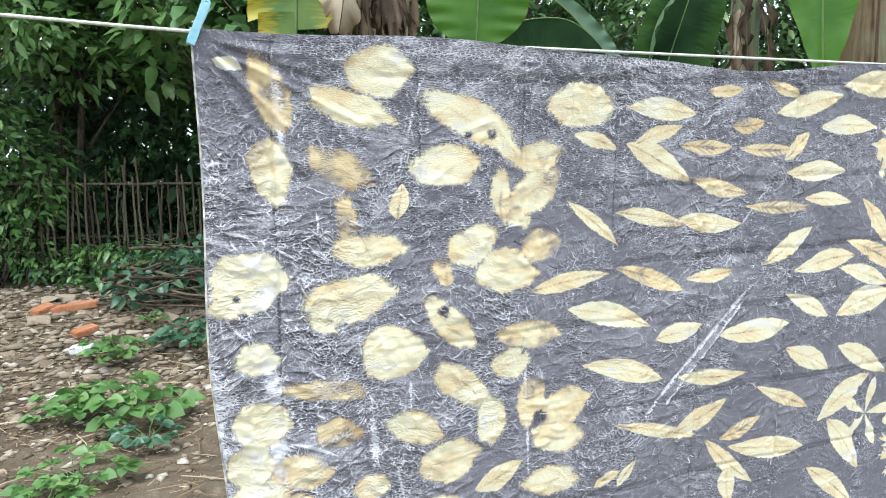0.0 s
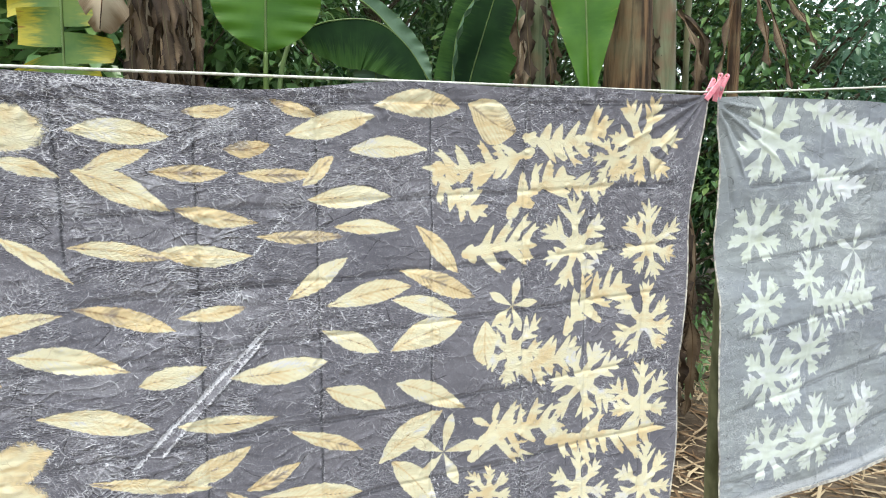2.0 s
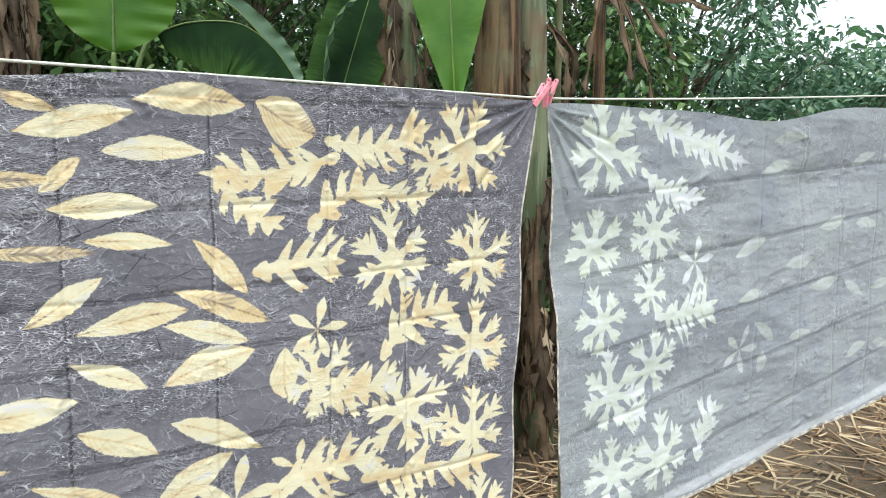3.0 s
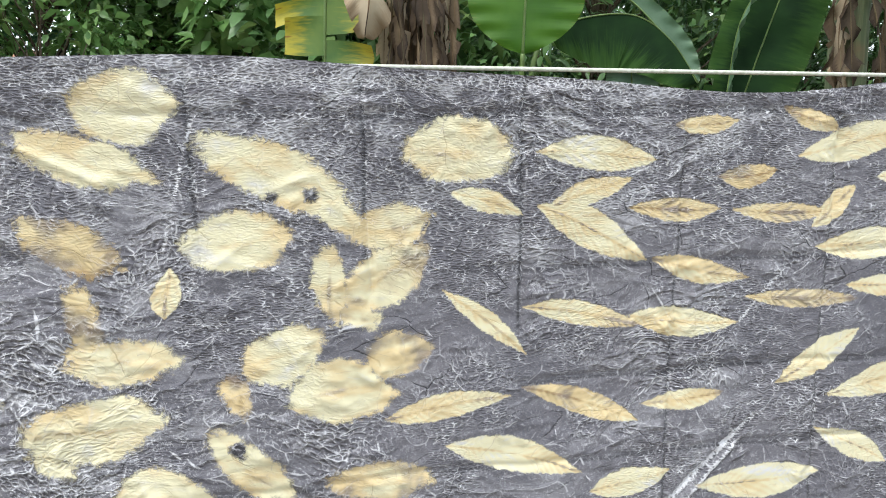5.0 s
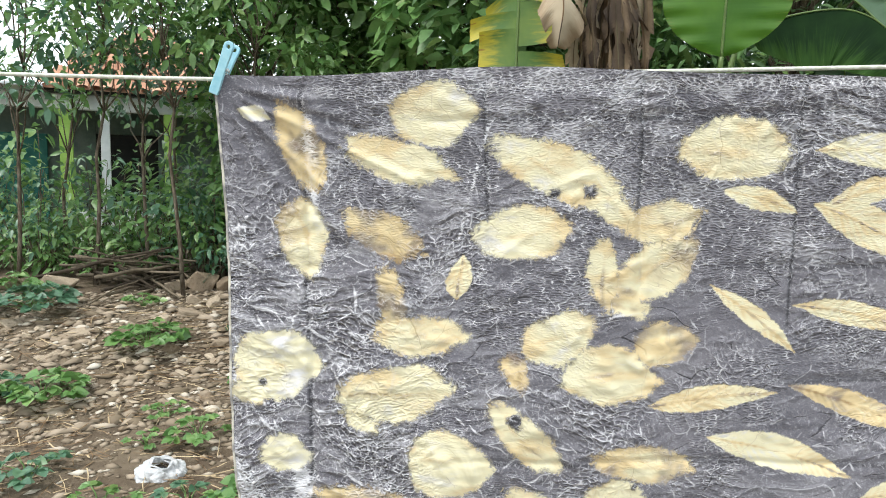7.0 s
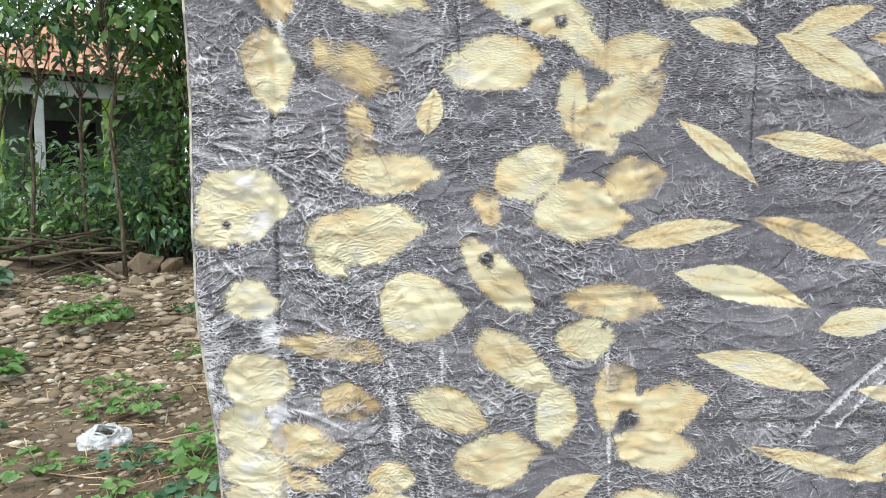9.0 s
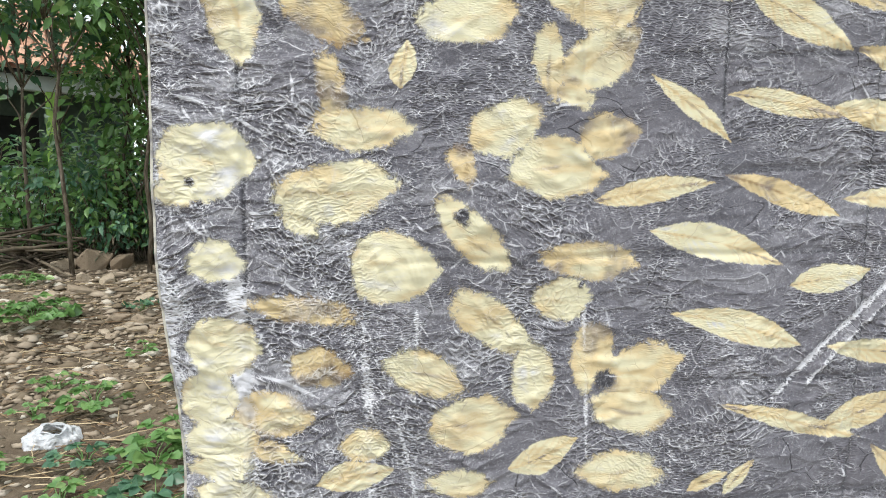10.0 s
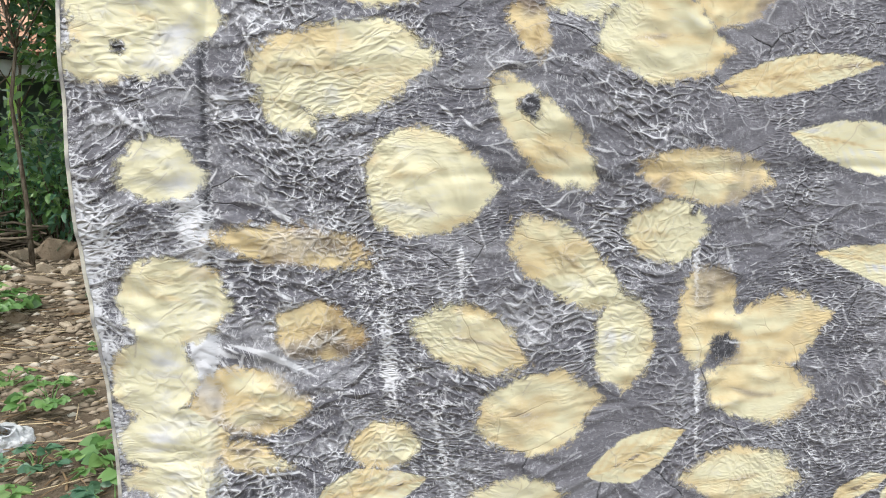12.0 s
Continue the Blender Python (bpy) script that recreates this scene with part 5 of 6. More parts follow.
tree("tree", -2.75, 7.9, 5.2, 0.42, 1.25, 0.55, 30, 65, 0.25, 0.52, LEAF_LIGHT, "broad-leaved tree with large mid green leaves", 102, 0.055)
tree("tree", -1.3, 7.4, 5.6, 0.3, 1.5, 0.65, 34, 70, 0.22, 0.5, LEAF_MID, "broad-leaved green tree behind the banana plants", 103, 0.07)
tree("tree", 0.8, 7.6, 5.4, 0.2, 1.6, 0.6, 36, 170, 0.12, 0.42, LEAF_MID, "leafy green tree behind the banana plants", 104, 0.07)
tree("tree", 2.9, 8.2, 6.0, 0.2, 1.7, 0.65, 36, 150, 0.18, 0.22, LEAF_DARK, "dark narrow-leaved tree behind the banana plants", 105, 0.08)
tree("tree", 6.2, 8.2, 4.7, 0.2, 1.8, 0.52, 62, 170, 0.12, 0.45, LEAF_BLUE, "bushy green tree with a pale trunk beside open sky", 106, 0.06)
tree("tree", 4.5, 7.9, 4.9, 0.2, 1.4, 0.52, 46, 170, 0.13, 0.42, LEAF_MID, "slender leafy green tree behind the pale cloth", 107, 0.06)
tree("tree", 9.4, 9.0, 3.5, 0.15, 1.8, 0.5, 46, 150, 0.12, 0.45, LEAF_BLUE, "low bushy tree at the yard's edge", 108, 0.06)
tree("tree", -4.9, 8.5, 5.8, 0.4, 1.4, 0.5, 24, 110, 0.15, 0.45, LEAF_LIGHT, "tall light green tree beside the fence", 109, 0.07)
tree("tree", -5.15, 7.1, 4.6, 0.12, 1.0, 0.5, 40, 150, 0.13, 0.45, LEAF_LIGHT, "leafy green tree at the end of the house", 110, 0.05)
for k, (x, y, h, bare, lx, ly) in enumerate(((-5.1, 5.75, 4.2, 0.62, -0.35, 0.1), (-5.9, 6.0, 3.9, 0.55, -0.3, 0.2), (-6.4, 5.7, 4.1, 0.6, 0.2, 0.1), (-7.0, 5.2, 4.0, 0.5, 0.1, 0.2), (-4.55, 6.2, 4.3, 0.55, 0.1, 0.1), (-6.6, 7.2, 4.4, 0.5, -0.2, 0.1), (-7.6, 6.2, 4.2, 0.5, 0.2, 0.2), (-5.6, 7.0, 4.6, 0.55, 0.2, 0.1))):
    tree("sapling", x, y, h, bare, 0.8, 0.34, 13, 85, 0.14, 0.48, LEAF_BLUE if k % 2 else LEAF_LIGHT, "slender sapling with sparse leaves before the house", 120 + k, 0.026, (lx, ly), "sapling")


def shrub(x, y, r, h, material, seed, label, size=0.09, ratio=0.45, per=150):
    rng = random.Random(seed)
    root = empty("shrub", (x, y, gz(x, y) - 0.02), label, "shrub", "shrubs by the fence")
    clumps = []
    for k in range(9):
        a, q = k * 2.4, r * math.sqrt((k + 0.5) / 9)
        top = Vector((q * math.cos(a), q * math.sin(a), h * rng.uniform(0.45, 1.0) * (1 - 0.3 * q / r)))
        mesh_ob("stem", *tube_data(wobble((q * 0.2 * math.cos(a), q * 0.2 * math.sin(a), 0), top, 4, 0.04, rng), [0.012, 0.01, 0.008, 0.006, 0.004], 5), BARK, root)
        clumps.append((top.x, top.y, top.z, r * rng.uniform(0.32, 0.5)))
        clumps.append((top.x * 0.9, top.y * 0.9, top.z * 0.5, r * rng.uniform(0.3, 0.45)))
    v, f = clump_leaves(clumps, per, size, ratio, 0.25, seed)
    tri_ob("foliage", v, f, material, root)


srng = random.Random(7)
for k in range(26):
    f = k / 25
    x, y = -8.6 + 7.4 * f + srng.uniform(-0.3, 0.3), 5.6 + 1.75 * f + srng.uniform(-0.1, 0.75)
    mat = (LEAF_LIGHT, LEAF_BLUE, LEAF_LIGHT)[k % 3]
    shrub(x, y, srng.uniform(0.42, 0.62), srng.uniform(1.0, 1.8) if x < -4.3 else srng.uniform(0.35, 0.6), mat, 200 + k, ("leafy green shrub at the foot of the trees", "bluish green feathery shrub by the rubble", "light green shrub by the rubble")[k % 3], srng.uniform(0.09, 0.15), srng.uniform(0.35, 0.55), 100)
for k in range(16):
    f = k / 15
    x, y = -9.3 + 5.2 * f + srng.uniform(-0.25, 0.25), 6.7 + 2.2 * f + srng.uniform(-0.5, 0.3)
    shrub(x, y, srng.uniform(0.5, 0.7), srng.uniform(1.5, 2.2), (LEAF_LIGHT, LEAF_BLUE)[k % 2], 260 + k, ("tall leafy green shrub before the house", "tall bluish green shrub before the house")[k % 2], srng.uniform(0.12, 0.17), srng.uniform(0.35, 0.5), 55)
for k, (x, y) in enumerate(((2.9, 4.9), (2.4, 5.2), (3.4, 5.3), (4.2, 6.0), (5.2, 6.4))):
    shrub(x, y, 0.45, 0.55, LEAF_MID, 240 + k, "low green weeds behind the banana stems", 0.08, 0.4, 120)
woods("hedge", "dense mixed undergrowth along the yard's back edge", [(-4.5, 8.6, -1.0, 9.2, 0.5, 2.2, 40), (-1.5, 7.2, 4.5, 7.6, 0.2, 2.6, 90), (4.5, 8, 12, 9.5, 0.2, 2.2, 50)], 60, 0.13, 0.45, LEAF_MID, 13, 0.5)
woods("far_canopy", "high green canopy behind the yard", [(-3.2, 10.5, 3.6, 11.0, 3.0, 6.2, 100)], 42, 0.2, 0.45, LEAF_FAR, 17, 0.75)

# ---- stick fence ----
FM = Net("weathered_sticks")
fnz = FM.noise(FM.coords((30, 30, 2)), 1, 4)
FMAT = FM.surface(FM.mix(FM.ramp(FM.math("ADD", FM.math("MULTIPLY", fnz, 0.6), FM.math("MULTIPLY", FM.node("ObjectInfo").outputs["Random"], 0.4)), 0.25, 0.75), (0.045, 0.035, 0.025), (0.17, 0.14, 0.1)), 0.9, bump=fnz, strength=0.4, distance=0.01, spec=0.15)
F0, F1 = Vector((-5.6, 6.75)), Vector((-1.4, 8.35))
fence = empty("fence", (F0.x, F0.y, 0.5), "fence of thin upright weathered sticks", "fence")
frng = random.Random(31)
stick_meshes = []
for k in range(5):
    v, f = tube_data(wobble((0, 0, -0.1), (frng.uniform(-.04, .04), 0, 1.45), 5, 0.02, frng), [0.016, 0.016, 0.014, 0.013, 0.012, 0.01], 6)
    me = bpy.data.meshes.new("stick")
    me.from_pydata(v, [], f)
    me.materials.append(FMAT)
    stick_meshes.append(me)
for k in range(62):
    p = F0.lerp(F1, (k + frng.uniform(-0.3, 0.3)) / 61)
    ob = new("stick", stick_meshes[k % 5])
    ob.parent = fence
    ob.matrix_basis = pose(p.x - F0.x, p.y - F0.y, -0.05, frng.uniform(-3, 3), frng.uniform(-4, 4), frng.uniform(0, 360)) @ Matrix.Diagonal((1, 1, frng.uniform(0.7, 1.0), 1))
for h in (0.45, 1.05):
    v, f = tube_data(wobble((-0.1, 0.03, h), (F1.x - F0.x, F1.y - F0.y + 0.03, h + 0.02), 12, 0.02, frng), 0.016, 6)
    mesh_ob("rail", v, f, FMAT, fence)

# ---- house behind the trees ----
def paint(name, a, b, scale=3.0, rough=0.75):
    m = Net(name)
    n = m.noise(m.coords(), scale, 5, 0.65)
    return m.surface(m.mix(m.ramp(n, 0.35, 0.7), a, b), rough, bump=n, strength=0.15, distance=0.01, spec=0.3)


# the porch's shade is put into the wall colour
WALL = paint("house_wall_shaded", (0.09, 0.13, 0.11), (0.17, 0.21, 0.18))
LIME = paint("lime_paint", (0.3, 0.5, 0.1), (0.42, 0.62, 0.16))
WHITE = paint("white_paint", (0.62, 0.66, 0.66), (0.8, 0.82, 0.82))
TEAL = paint("teal_door", (0.02, 0.12, 0.1), (0.04, 0.17, 0.14))
TIN = paint("roof_sheet", (0.5, 0.55, 0.58), (0.68, 0.72, 0.74))
DARK = paint("dark_interior", (0.02, 0.02, 0.022), (0.04, 0.038, 0.036))
TM = Net("clay_tiles")
tnz = TM.noise(TM.coords(), 5, 5, 0.7)
tr = TM.node("ObjectInfo").outputs["Random"]
tcol = TM.mix(tr, (0.38, 0.19, 0.12), (0.56, 0.35, 0.24))
CLAY = TM.surface(TM.mix(TM.math("MULTIPLY", TM.ramp(tnz, 0.5, 0.7), 0.6), tcol, (0.2, 0.14, 0.1)), 0.85, bump=tnz, strength=0.3, distance=0.01, spec=0.2)

HX = Vector((0.645, 0.764, 0))
HN = Vector((0.764, -0.645, 0))
HOUSE = Vector((-9.03, 9.42, 0.45))
house = empty("house", HOUSE, "small house with orange clay tile roof and lime green posts", "house")
HM4 = Matrix((HX.to_4d(), (-HN).to_4d(), (0, 0, 1, 0), (0, 0, 0, 1))).transposed()
HM4[3][3] = 1
for r in range(3):
    HM4[r][3] = 0
HM4[3][0] = HM4[3][1] = HM4[3][2] = 0


def block(name, x0, x1, y0, y1, z0, z1, material, label="", bevel=0.012, parent=None):
    """A box of the house: x along its front, y back into it, z up."""
    bm = bmesh.new()
    bmesh.ops.create_cube(bm, size=1)
    for v in bm.verts:
        v.co = Vector(((x0 + x1) / 2 + v.co.x * (x1 - x0), (y0 + y1) / 2 + v.co.y * (y1 - y0), (z0 + z1) / 2 + v.co.z * (z1 - z0)))
    bmesh.ops.bevel(bm, geom=bm.edges[:], offset=bevel, segments=1, affect="EDGES")
    bm.transform(HM4)
    return part(name, bm, material, parent or house, label)


block("wall", -3.6, -1.2, 1.4, 1.55, 0, 2.75, WALL, "pale plastered wall darkened for the porch shade")
block("wall", -0.1, 1.5, 1.4, 1.55, 0, 2.75, WALL)
block("wall", -1.2, -0.1, 1.4, 1.55, 2.15, 2.75, WALL)
# near-black slab added behind the opening in place of the room's shade
block("doorway", -1.3, 0.0, 1.553, 1.62, 0, 2.3, DARK, "dark slab for the shade in the open doorway")
block("wall", 1.35, 1.5, 1.55, 4.5, 0, 2.75, WALL)
block("beam", -3.6, 1.6, -0.06, 0.1, 2.45, 2.7, WHITE, "white eaves beam")
block("post", -1.72, -1.52, -0.06, 0.12, 0, 2.45, LIME, "lime green post")
block("post", -0.08, 0.12, -0.06, 0.12, 0, 2.45, LIME, "lime green post")
block("post", -1.1, -0.95, -0.05, 0.08, 0, 2.45, WHITE, "white post")
block("door", -3.0, -2.0, 1.3, 1.38, 0, 2.1, TEAL, "teal door")
block("low_wall", -1.5, -0.1, -0.05, 0.1, 0, 0.75, WHITE, "white low wall of the porch")
roof = block("roof", -1.9, 1.7, -0.3, 3.5, 2.7, 2.76, DARK, "hipped roof of orange clay tiles")
bm = bmesh.new()
c = [bm.verts.new(p) for p in ((-2.0, -0.4, 2.74), (1.8, -0.4, 2.74), (1.8, 3.6, 2.74), (-2.0, 3.6, 2.74), (-0.3, 1.5, 4.2), (0.1, 1.7, 4.2))]
for q in ((0, 1, 5, 4), (1, 2, 5), (2, 3, 4, 5), (3, 0, 4)):
    bm.faces.new([c[k] for k in q])
bm.transform(HM4)
part("roof_slope", bm, CLAY, roof)
bm = bmesh.new()
ring = []
for k in range(7):
    a = math.pi * k / 6
    ring.append((0.09 * math.cos(a), 0.05 * math.sin(a)))
for y in (0, 0.34):
    for x, z in ring:
        bm.verts.new((x, y, z + (0.02 if y == 0 else 0.0)))
bm.verts.ensure_lookup_table()
for k in range(6):
    bm.faces.new([bm.verts[i] for i in (k, k + 1, k + 8, k + 7)])
tile = bpy.data.meshes.new("roof_tile")
bm.to_mesh(tile)
bm.free()
tile.materials.append(CLAY)
slope = math.degrees(math.atan2(1.46, 1.95))
hrng = random.Random(4)
for row in range(8):
    f = row / 8
    x0, x1 = -2.0 + 1.7 * f, 1.8 - 1.7 * f
    n = max(1, int((x1 - x0) / 0.185))
    for k in range(n):
        ob = new("roof_tile", tile)
        ob.parent = roof
        m = pose(x0 + (k + 0.5) * (x1 - x0) / n, -0.42 + 1.95 * f, 2.75 + 1.46 * f + 0.012, slope, 0, hrng.uniform(-3, 3))
        ob.matrix_basis = HM4 @ m
block("porch_roof", -4.2, -1.9, -0.6, 1.6, 2.72, 2.78, TIN, "grey sheet roof of the side porch")

# ---- stones and rubble ----
RM = Net("rubble_stone")
rn1, rn2 = RM.noise(RM.coords(), 7, 5, 0.65), RM.noise(RM.coords(), 45, 4, 0.7)
rr = RM.node("ObjectInfo").outputs["Random"]
rc = RM.mix(rr, (0.23, 0.175, 0.12), (0.48, 0.4, 0.3))
rc = RM.mix(RM.math("MULTIPLY", RM.ramp(rn1, 0.5, 0.7), 0.5), rc, (0.16, 0.12, 0.08))
STONE = RM.surface(RM.mix(RM.math("MULTIPLY", RM.ramp(rn2, 0.55, 0.75), 0.4), rc, (0.55, 0.5, 0.42)), 0.92, bump=RM.math("ADD", rn1, RM.math("MULTIPLY", rn2, 0.4)), strength=0.6, distance=0.02, spec=0.15)
BRICK = paint("broken_brick", (0.42, 0.17, 0.08), (0.5, 0.25, 0.14), 12, 0.9)
GM = Net("gravel")
gr = GM.node("NewGeometry").outputs["Random Per Island"]
GRAVEL = GM.surface(GM.mix(GM.ramp(gr, 0.8, 1.0), GM.mix(gr, (0.16, 0.125, 0.085), (0.4, 0.33, 0.25)), (0.56, 0.51, 0.43)), 0.95, spec=0.1)
TMm = Net("straw")
ts = TMm.node("NewGeometry").outputs["Random Per Island"]
STRAW = TMm.surface(TMm.mix(TMm.ramp(ts, 0.3, 1.0), TMm.mix(ts, (0.14, 0.085, 0.045), (0.3, 0.21, 0.12)), (0.5, 0.4, 0.25)), 0.85, spec=0.2)


def rock_mesh(seed, flat):
    """An angular broken stone: the hull of a few points."""
    rng = random.Random(seed)
    bm = bmesh.new()
    for _ in range(15):
        d = Vector((rng.gauss(0, 1), rng.gauss(0, 1), rng.gauss(0, 1))).normalized()
        d = Vector([max(-0.72, min(0.72, c)) for c in d]) * rng.uniform(0.95, 1.25)
        bm.verts.new((d.x, d.y, d.z * flat))
    got = bmesh.ops.convex_hull(bm, input=bm.verts[:])
    bmesh.ops.delete(bm, geom=[v for v in bm.verts if not v.link_faces], context="VERTS")
    bmesh.ops.bevel(bm, geom=bm.edges[:], offset=0.05, segments=1, affect="EDGES")
    me = bpy.data.meshes.new("stone")
    bm.to_mesh(me)
    bm.free()
    me.materials.append(STONE)
    return me


rocks = [rock_mesh(k, (0.45, 0.6, 0.75, 0.35)[k % 4]) for k in range(9)]
rk = random.Random(17)
for k in range(290):
    f = rk.random()
    s = rk.triangular(4.7, 7.9, 6.6)
    w = rk.uniform(-2.2, 3.4)
    x, y = -0.6 * s - 0.8 * w + 0.3, 0.8 * s - 0.6 * w + 0.2
    size = rk.uniform(0.022, 0.065) if k > 60 else rk.uniform(0.06, 0.12)
    if k <= 60:
        s = rk.uniform(6.2, 7.5)
        x, y = -0.6 * s - 0.8 * w + 0.3, 0.8 * s - 0.6 * w + 0.2
    ob = new("stone", rocks[k % 9])
    ob.matrix_basis = pose(x, y, gz(x, y) + size * 0.12, rk.uniform(-15, 15), rk.uniform(-15, 15), rk.uniform(0, 360)) @ Matrix.Diagonal((size * rk.uniform(0.8, 1.5), size, size, 1))
    tagged(ob, "angular pale brown stone lying on the rubble bank", "stone", "stones on the bank")
for x, y, sx, sz, rz, rx in ((-5.15, 6.1, 0.2, 0.22, 20, 0), (-4.9, 6.2, 0.13, 0.22, 60, 35), (-6.5, 5.35, 0.24, 0.16, 10, 0), (-5.4, 5.95, 0.15, 0.14, 40, 10), (-6.9, 5.0, 0.2, 0.15, 70, 0)):
    ob = new("stone", rocks[2])
    ob.matrix_basis = pose(x, y, gz(x, y) + sz * 0.4, rx, 12, rz) @ Matrix.Diagonal((sx, sx * 0.8, sz, 1))
    tagged(ob, "large broken concrete lump on the rubble bank", "stone", "stones on the bank")
for k, (x, y, lx, rz, tilt) in enumerate(((-3.54, 6.2, 0.4, 28, 6), (-3.75, 6.05, 0.2, 80, 10), (-3.2, 5.75, 0.2, 60, 8), (-3.05, 5.42, 0.17, 10, 4))):
    bm = bmesh.new()
    bmesh.ops.create_cube(bm, size=1)
    for v in bm.verts:
        v.co = Vector((v.co.x * lx * (1 + 0.08 * (v.co.z > 0)), v.co.y * 0.11, v.co.z * 0.06))
    bmesh.ops.bevel(bm, geom=bm.edges[:], offset=0.008, segments=2, affect="EDGES")
    ob = part("brick_fragment", bm, BRICK if k < 3 else WHITE, None)
    ob.matrix_basis = pose(x, y, gz(x, y) + 0.035, tilt, -tilt, rz)
    tagged(ob, "broken red brick on the rubble" if k < 3 else "chipped white tile fragment on the rubble", "brick", "brick fragments")

nr = np.random.RandomState(5)


def scatter(n, s0, s1, w0, w1):
    s, w = s0 + (s1 - s0) * nr.rand(n), w0 + (w1 - w0) * nr.rand(n)
    return -0.6 * s - 0.8 * w + 0.3, 0.8 * s - 0.6 * w + 0.2


def gravel(name, count, near, small, large, label):
    x, y = scatter(count, near, 8.0, -2.6, 3.6)
    keep = nr.rand(len(x)) < np.clip((-0.6 * x + 0.8 * y - 2.6) / 3.2, 0.22, 1)
    x, y = x[keep], y[keep]
    n = len(x)
    z = ground_z(x, y)
    size = small + large * nr.rand(n) ** 2.5
    base = np.array(((1, 0, 0), (0, 1, 0), (-1, 0, 0), (0, -1, 0), (0, 0, 0.4), (0, 0, -0.4)), float)
    p = base[None] * (0.7 + 0.6 * nr.rand(n, 6, 1)) * size[:, None, None] * np.stack((1 + nr.rand(n), np.ones(n), np.ones(n)), -1)[:, None]
    a = nr.rand(n) * 6.28
    c, s = np.cos(a)[:, None], np.sin(a)[:, None]
    q = np.stack((p[..., 0] * c - p[..., 1] * s + x[:, None], p[..., 0] * s + p[..., 1] * c + y[:, None], p[..., 2] + z[:, None] + 0.003), -1)
    t = np.array(((0, 1, 4), (1, 2, 4), (2, 3, 4), (3, 0, 4), (1, 0, 5), (2, 1, 5), (3, 2, 5), (0, 3, 5)))
    tris = (np.arange(n)[:, None, None] * 6 + t[None]).reshape(-1, 3)
    tagged(tri_ob(name, q.reshape(-1, 3), tris, GRAVEL), label, name, kind="stuff")


gravel("gravel", 15000, 2.2, 0.007, 0.035, "grit and small stones strewn over the earth")
gravel("rubble", 2600, 4.9, 0.028, 0.05, "pale broken rubble heaped along the bank")


def straw(name, x, y, lo, hi, wide, label):
    n = len(x)
    z = ground_z(x, y) + 0.008 + 0.035 * nr.rand(n) ** 2
    L, a = lo + (hi - lo) * nr.rand(n) ** 2, nr.rand(n) * 6.28
    d = np.stack((np.cos(a), np.sin(a), 0.25 * (nr.rand(n) - 0.5)), -1)
    sd = np.stack((-np.sin(a), np.cos(a), 0.3 * nr.rand(n)), -1) * (wide * (0.4 + nr.rand(n)))[:, None]
    o = np.stack((x, y, z), -1)
    bend = np.stack((-np.sin(a), np.cos(a), np.zeros(n)), -1) * (L * 0.12 * (nr.rand(n) - 0.5))[:, None]
    up = np.array((0, 0, 1.0)) * (wide * 0.6)
    e0, e1, m0 = o - d * L[:, None] / 2, o + d * L[:, None] / 2, o + bend
    v = np.stack((e0 - sd, e0 + sd, m0 - sd, m0 + sd, e1 - sd * 0.5, e1 + sd * 0.5, e0 + up, m0 + up * 1.5, e1 + up), 1).reshape(-1, 3)
    t = np.array(((0, 2, 7), (0, 7, 6), (2, 4, 8), (2, 8, 7), (3, 1, 6), (3, 6, 7), (5, 3, 7), (5, 7, 8)))
    tris = (np.arange(n)[:, None, None] * 9 + t[None]).reshape(-1, 3)
    tagged(tri_ob(name, v, tris, STRAW), label, "straw", kind="stuff")


sx, sy = scatter(3000, 2.2, 7.4, -2.6, 3.4)
straw("twigs", sx, sy, 0.04, 0.34, 0.004, "dry twigs and leaf scraps on the earth")
n = 2600
straw("straw_litter", 2.3 + 4.5 * nr.rand(n), 2.4 + 3.4 * nr.rand(n), 0.06, 0.5, 0.007, "thick dry straw litter under the pale cloth")


# ---- branch piles ----
def branch_pile(x, y, n, length, height, seed, label, heading):
    rng = random.Random(seed)
    root = empty("branch_pile", (x, y, gz(x, y)), label, "branch pile")
    for k in range(n):
        a = heading + rng.gauss(0, 0.8)
        c, s = math.cos(a), math.sin(a)
        l = length * rng.uniform(0.5, 1.1)
        o = Vector((rng.uniform(-.35, .35), rng.uniform(-.3, .3), height * (k + 0.5) / n * rng.uniform(0.4, 1)))
        dz = rng.uniform(-0.3, 0.3)
        r = rng.uniform(0.006, 0.022)
        v, f = tube_data(wobble(o - Vector((c, s, dz)) * l / 2, o + Vector((c, s, dz)) * l / 2, 6, 0.04, rng), [r, r, r * .95, r * .9, r * .8, r * .7, r * .5], 7)
        mesh_ob("branch", v, f, FMAT, root)


branch_pile(-5.95, 5.85, 36, 1.5, 0.5, 51, "pile of cut grey-brown branches on the bank", 0.3)
branch_pile(-2.7, 6.55, 44, 1.0, 0.75, 52, "tangled pile of dry brown branches", 0.5)


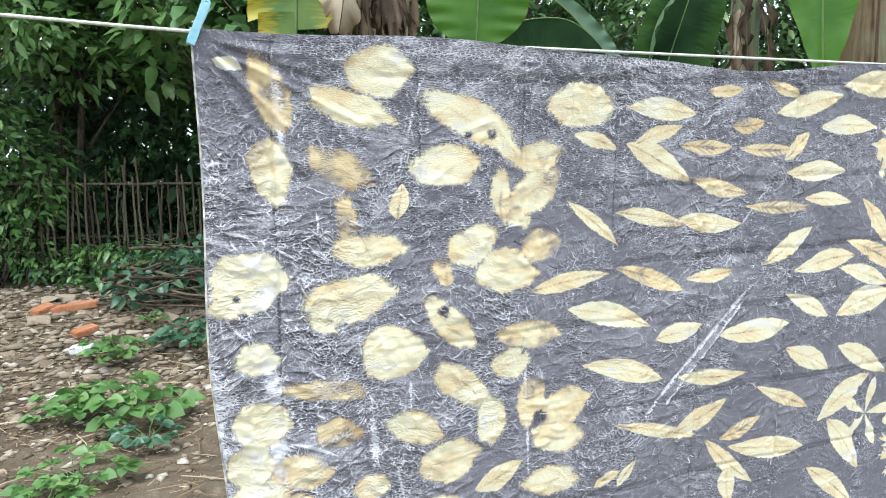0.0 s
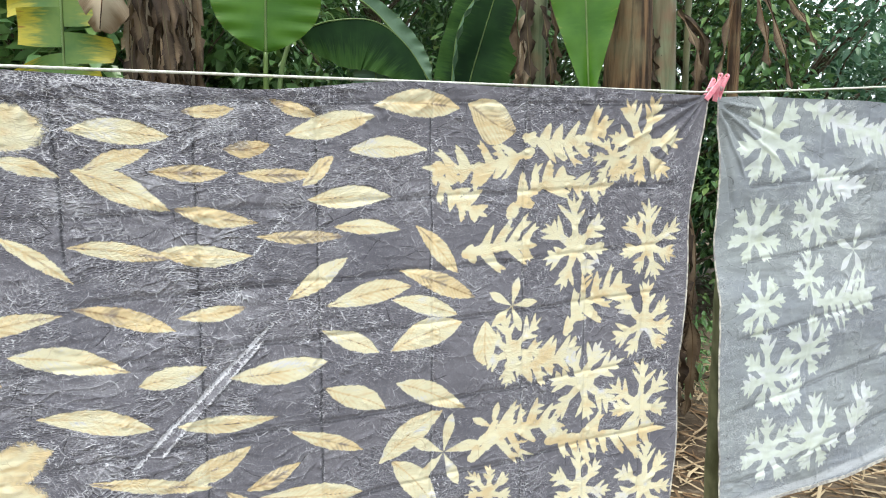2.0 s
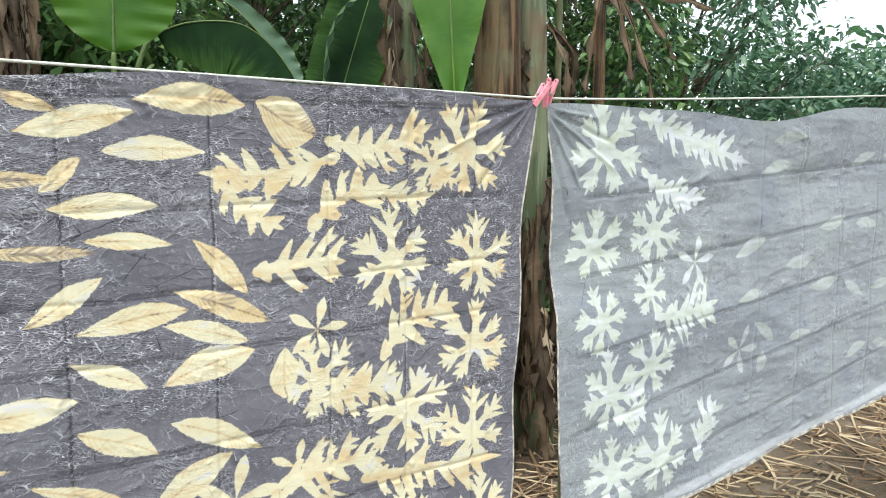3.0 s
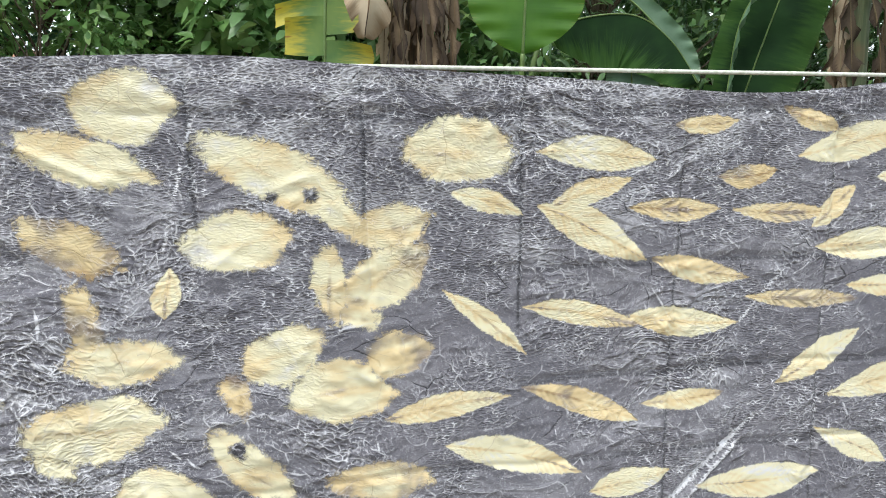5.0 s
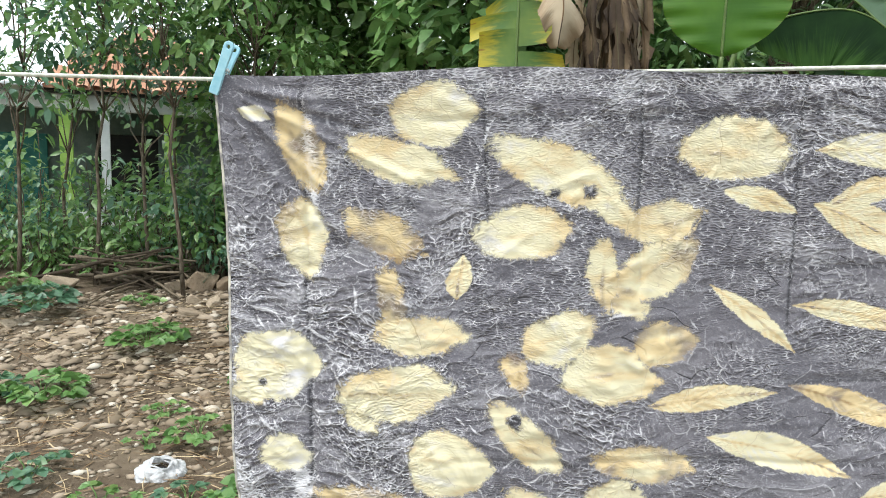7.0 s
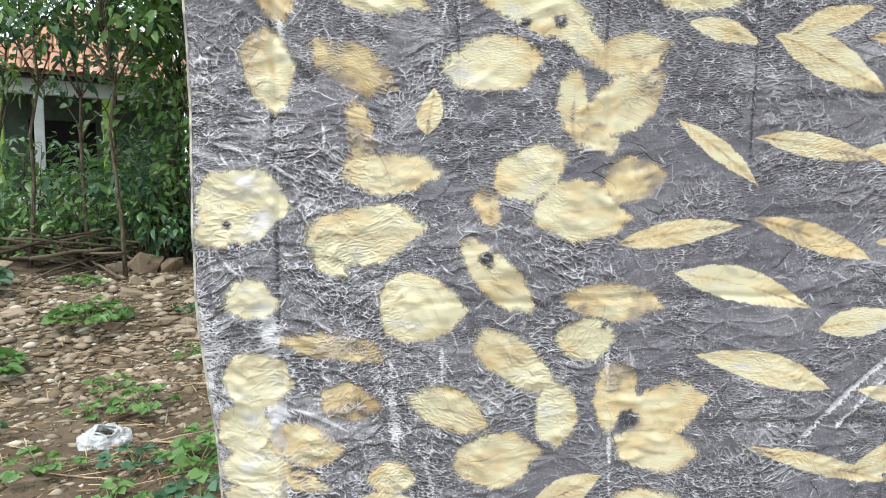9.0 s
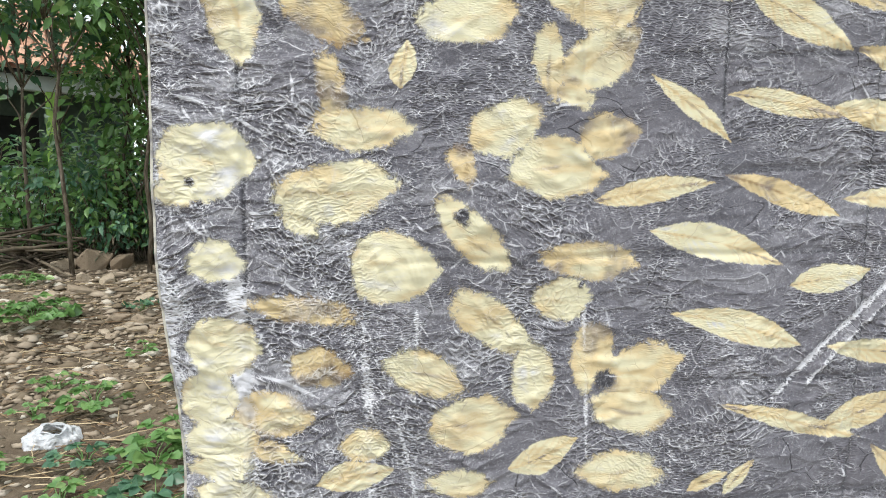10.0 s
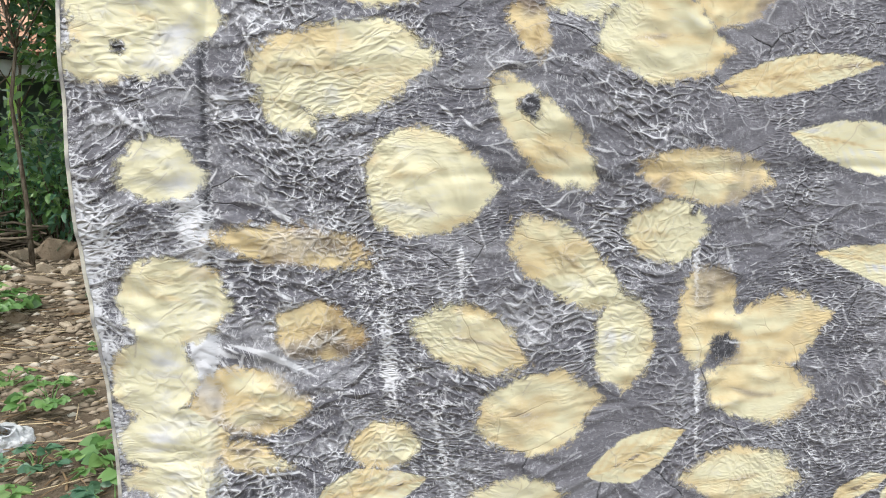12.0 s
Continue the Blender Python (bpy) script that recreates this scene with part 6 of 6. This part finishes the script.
# ---- weeds ----
def weed(x, y, r, n, material, seed, label):
    rng = np.random.RandomState(seed)
    root = empty("weed", (x, y, gz(x, y)), label, "weed", "weeds on the bare earth")
    P, H, S = [], [], []
    for k in range(n):
        a, reach = k * 2.4 + rng.rand(), r * math.sqrt((k + 0.6) / n)
        h = r * (0.75 - 0.4 * reach / r) * (0.7 + 0.6 * rng.rand())
        tip = Vector((reach * math.cos(a), reach * math.sin(a), h))
        mesh_ob("stem", *tube_data([(0, 0, -0.01), (tip.x * 0.4, tip.y * 0.4, h * 0.7), tip], [0.004, 0.003, 0.002], 5), LEAF_LIGHT, root)
        size = r * rng.uniform(0.34, 0.5)
        for j in range(5):
            b = a + (j - 2) * 0.75
            P.append(tip)
            H.append((math.cos(b), math.sin(b), -0.12 + 0.25 * rng.rand()))
            S.append(size * (1 - 0.12 * abs(j - 2)))
    v, f = leaves_mesh(np.array(P, float), np.array(H, float), np.array(S), 0.72, 0.12, rng)
    tri_ob("foliage", v, f, material, root)


wk = 300
for x, y, r, n in ((-5.9, 4.62, 0.36, 26), (-4.47, 4.68, 0.3, 24), (-4.4, 3.62, 0.3, 20), (-4.75, 3.5, 0.22, 14), (-3.37, 3.82, 0.15, 9), (-2.82, 3.57, 0.2, 12), (-3.3, 2.75, 0.2, 12), (-2.11, 4.2, 0.36, 24), (-2.5, 4.25, 0.24, 14), (-2.2, 5.75, 0.32, 22), (-2.75, 5.4, 0.26, 16), (-1.9, 3.25, 0.24, 14), (-2.25, 2.9, 0.16, 9), (-1.85, 2.9, 0.2, 12), (-2.6, 2.65, 0.16, 9), (-1.6, 2.6, 0.2, 11), (-2.0, 2.5, 0.15, 8), (-3.1, 3.4, 0.12, 7), (-1.75, 3.75, 0.2, 12), (-2.75, 6.15, 0.16, 9), (-5.2, 5.3, 0.2, 12), (-3.9, 5.3, 0.16, 10), (-3.3, 4.6, 0.13, 8), (-6.6, 4.9, 0.3, 18)):
    wk += 1
    weed(x, y, r, n, (LEAF_LIGHT, LEAF_BLUE, LEAF_LIGHT)[wk % 3], wk, ("low light green weed on bare earth", "low bluish green weed with lobed leaves", "low green weed among stones")[wk % 3])

# ---- plastic bag ----
PM = Net("thin_plastic")
pn = PM.noise(PM.coords(), 22, 5, 0.6, 1.0)
BAGMAT = PM.surface(PM.mix(PM.ramp(pn, 0.4, 0.65), (0.6, 0.62, 0.64), (0.82, 0.83, 0.84)), 0.3, bump=pn, strength=0.8, distance=0.02, thin=0.25, spec=0.5)
bag = empty("plastic_bag", (-2.68, 3.12, gz(-2.68, 3.12)), "crumpled white plastic bag lying open on the earth", "plastic bag")
bm = bmesh.new()
bmesh.ops.create_icosphere(bm, subdivisions=4, radius=1)
for v in list(bm.verts):
    d = v.co.normalized()
    k = 1 + 0.25 * noise.noise(d * 2.2) + 0.16 * (0.5 - abs(noise.noise(d * 5.5))) + 0.06 * noise.noise(d * 12)
    v.co = Vector((d.x * 0.17, d.y * 0.15, max(-0.02, d.z * 0.1))) * k
bmesh.ops.delete(bm, geom=[v for v in bm.verts if (v.co - Vector((0.045, -0.03, 0.09))).length < 0.052], context="VERTS")
part("film", bm, BAGMAT, bag)
v, f = tube_data([(0.045 + 0.085 * math.cos(a), -0.03 + 0.065 * math.sin(a), 0.085 + 0.01 * math.sin(3 * a)) for a in np.linspace(0, 6.28, 26)], 0.005, 6)
mesh_ob("rolled_rim", v, f, BAGMAT, bag)
bm = bmesh.new()
bmesh.ops.create_icosphere(bm, subdivisions=3, radius=1)
for v in bm.verts:
    v.co = Vector((0.045 + v.co.x * 0.06, -0.03 + v.co.y * 0.05, 0.035 + v.co.z * 0.03)) * (1 + 0.1 * noise.noise(v.co * 4))
part("contents", bm, DARK, bag, "dark rubbish inside")
bag.scale = (0.82, 0.82, 0.9)
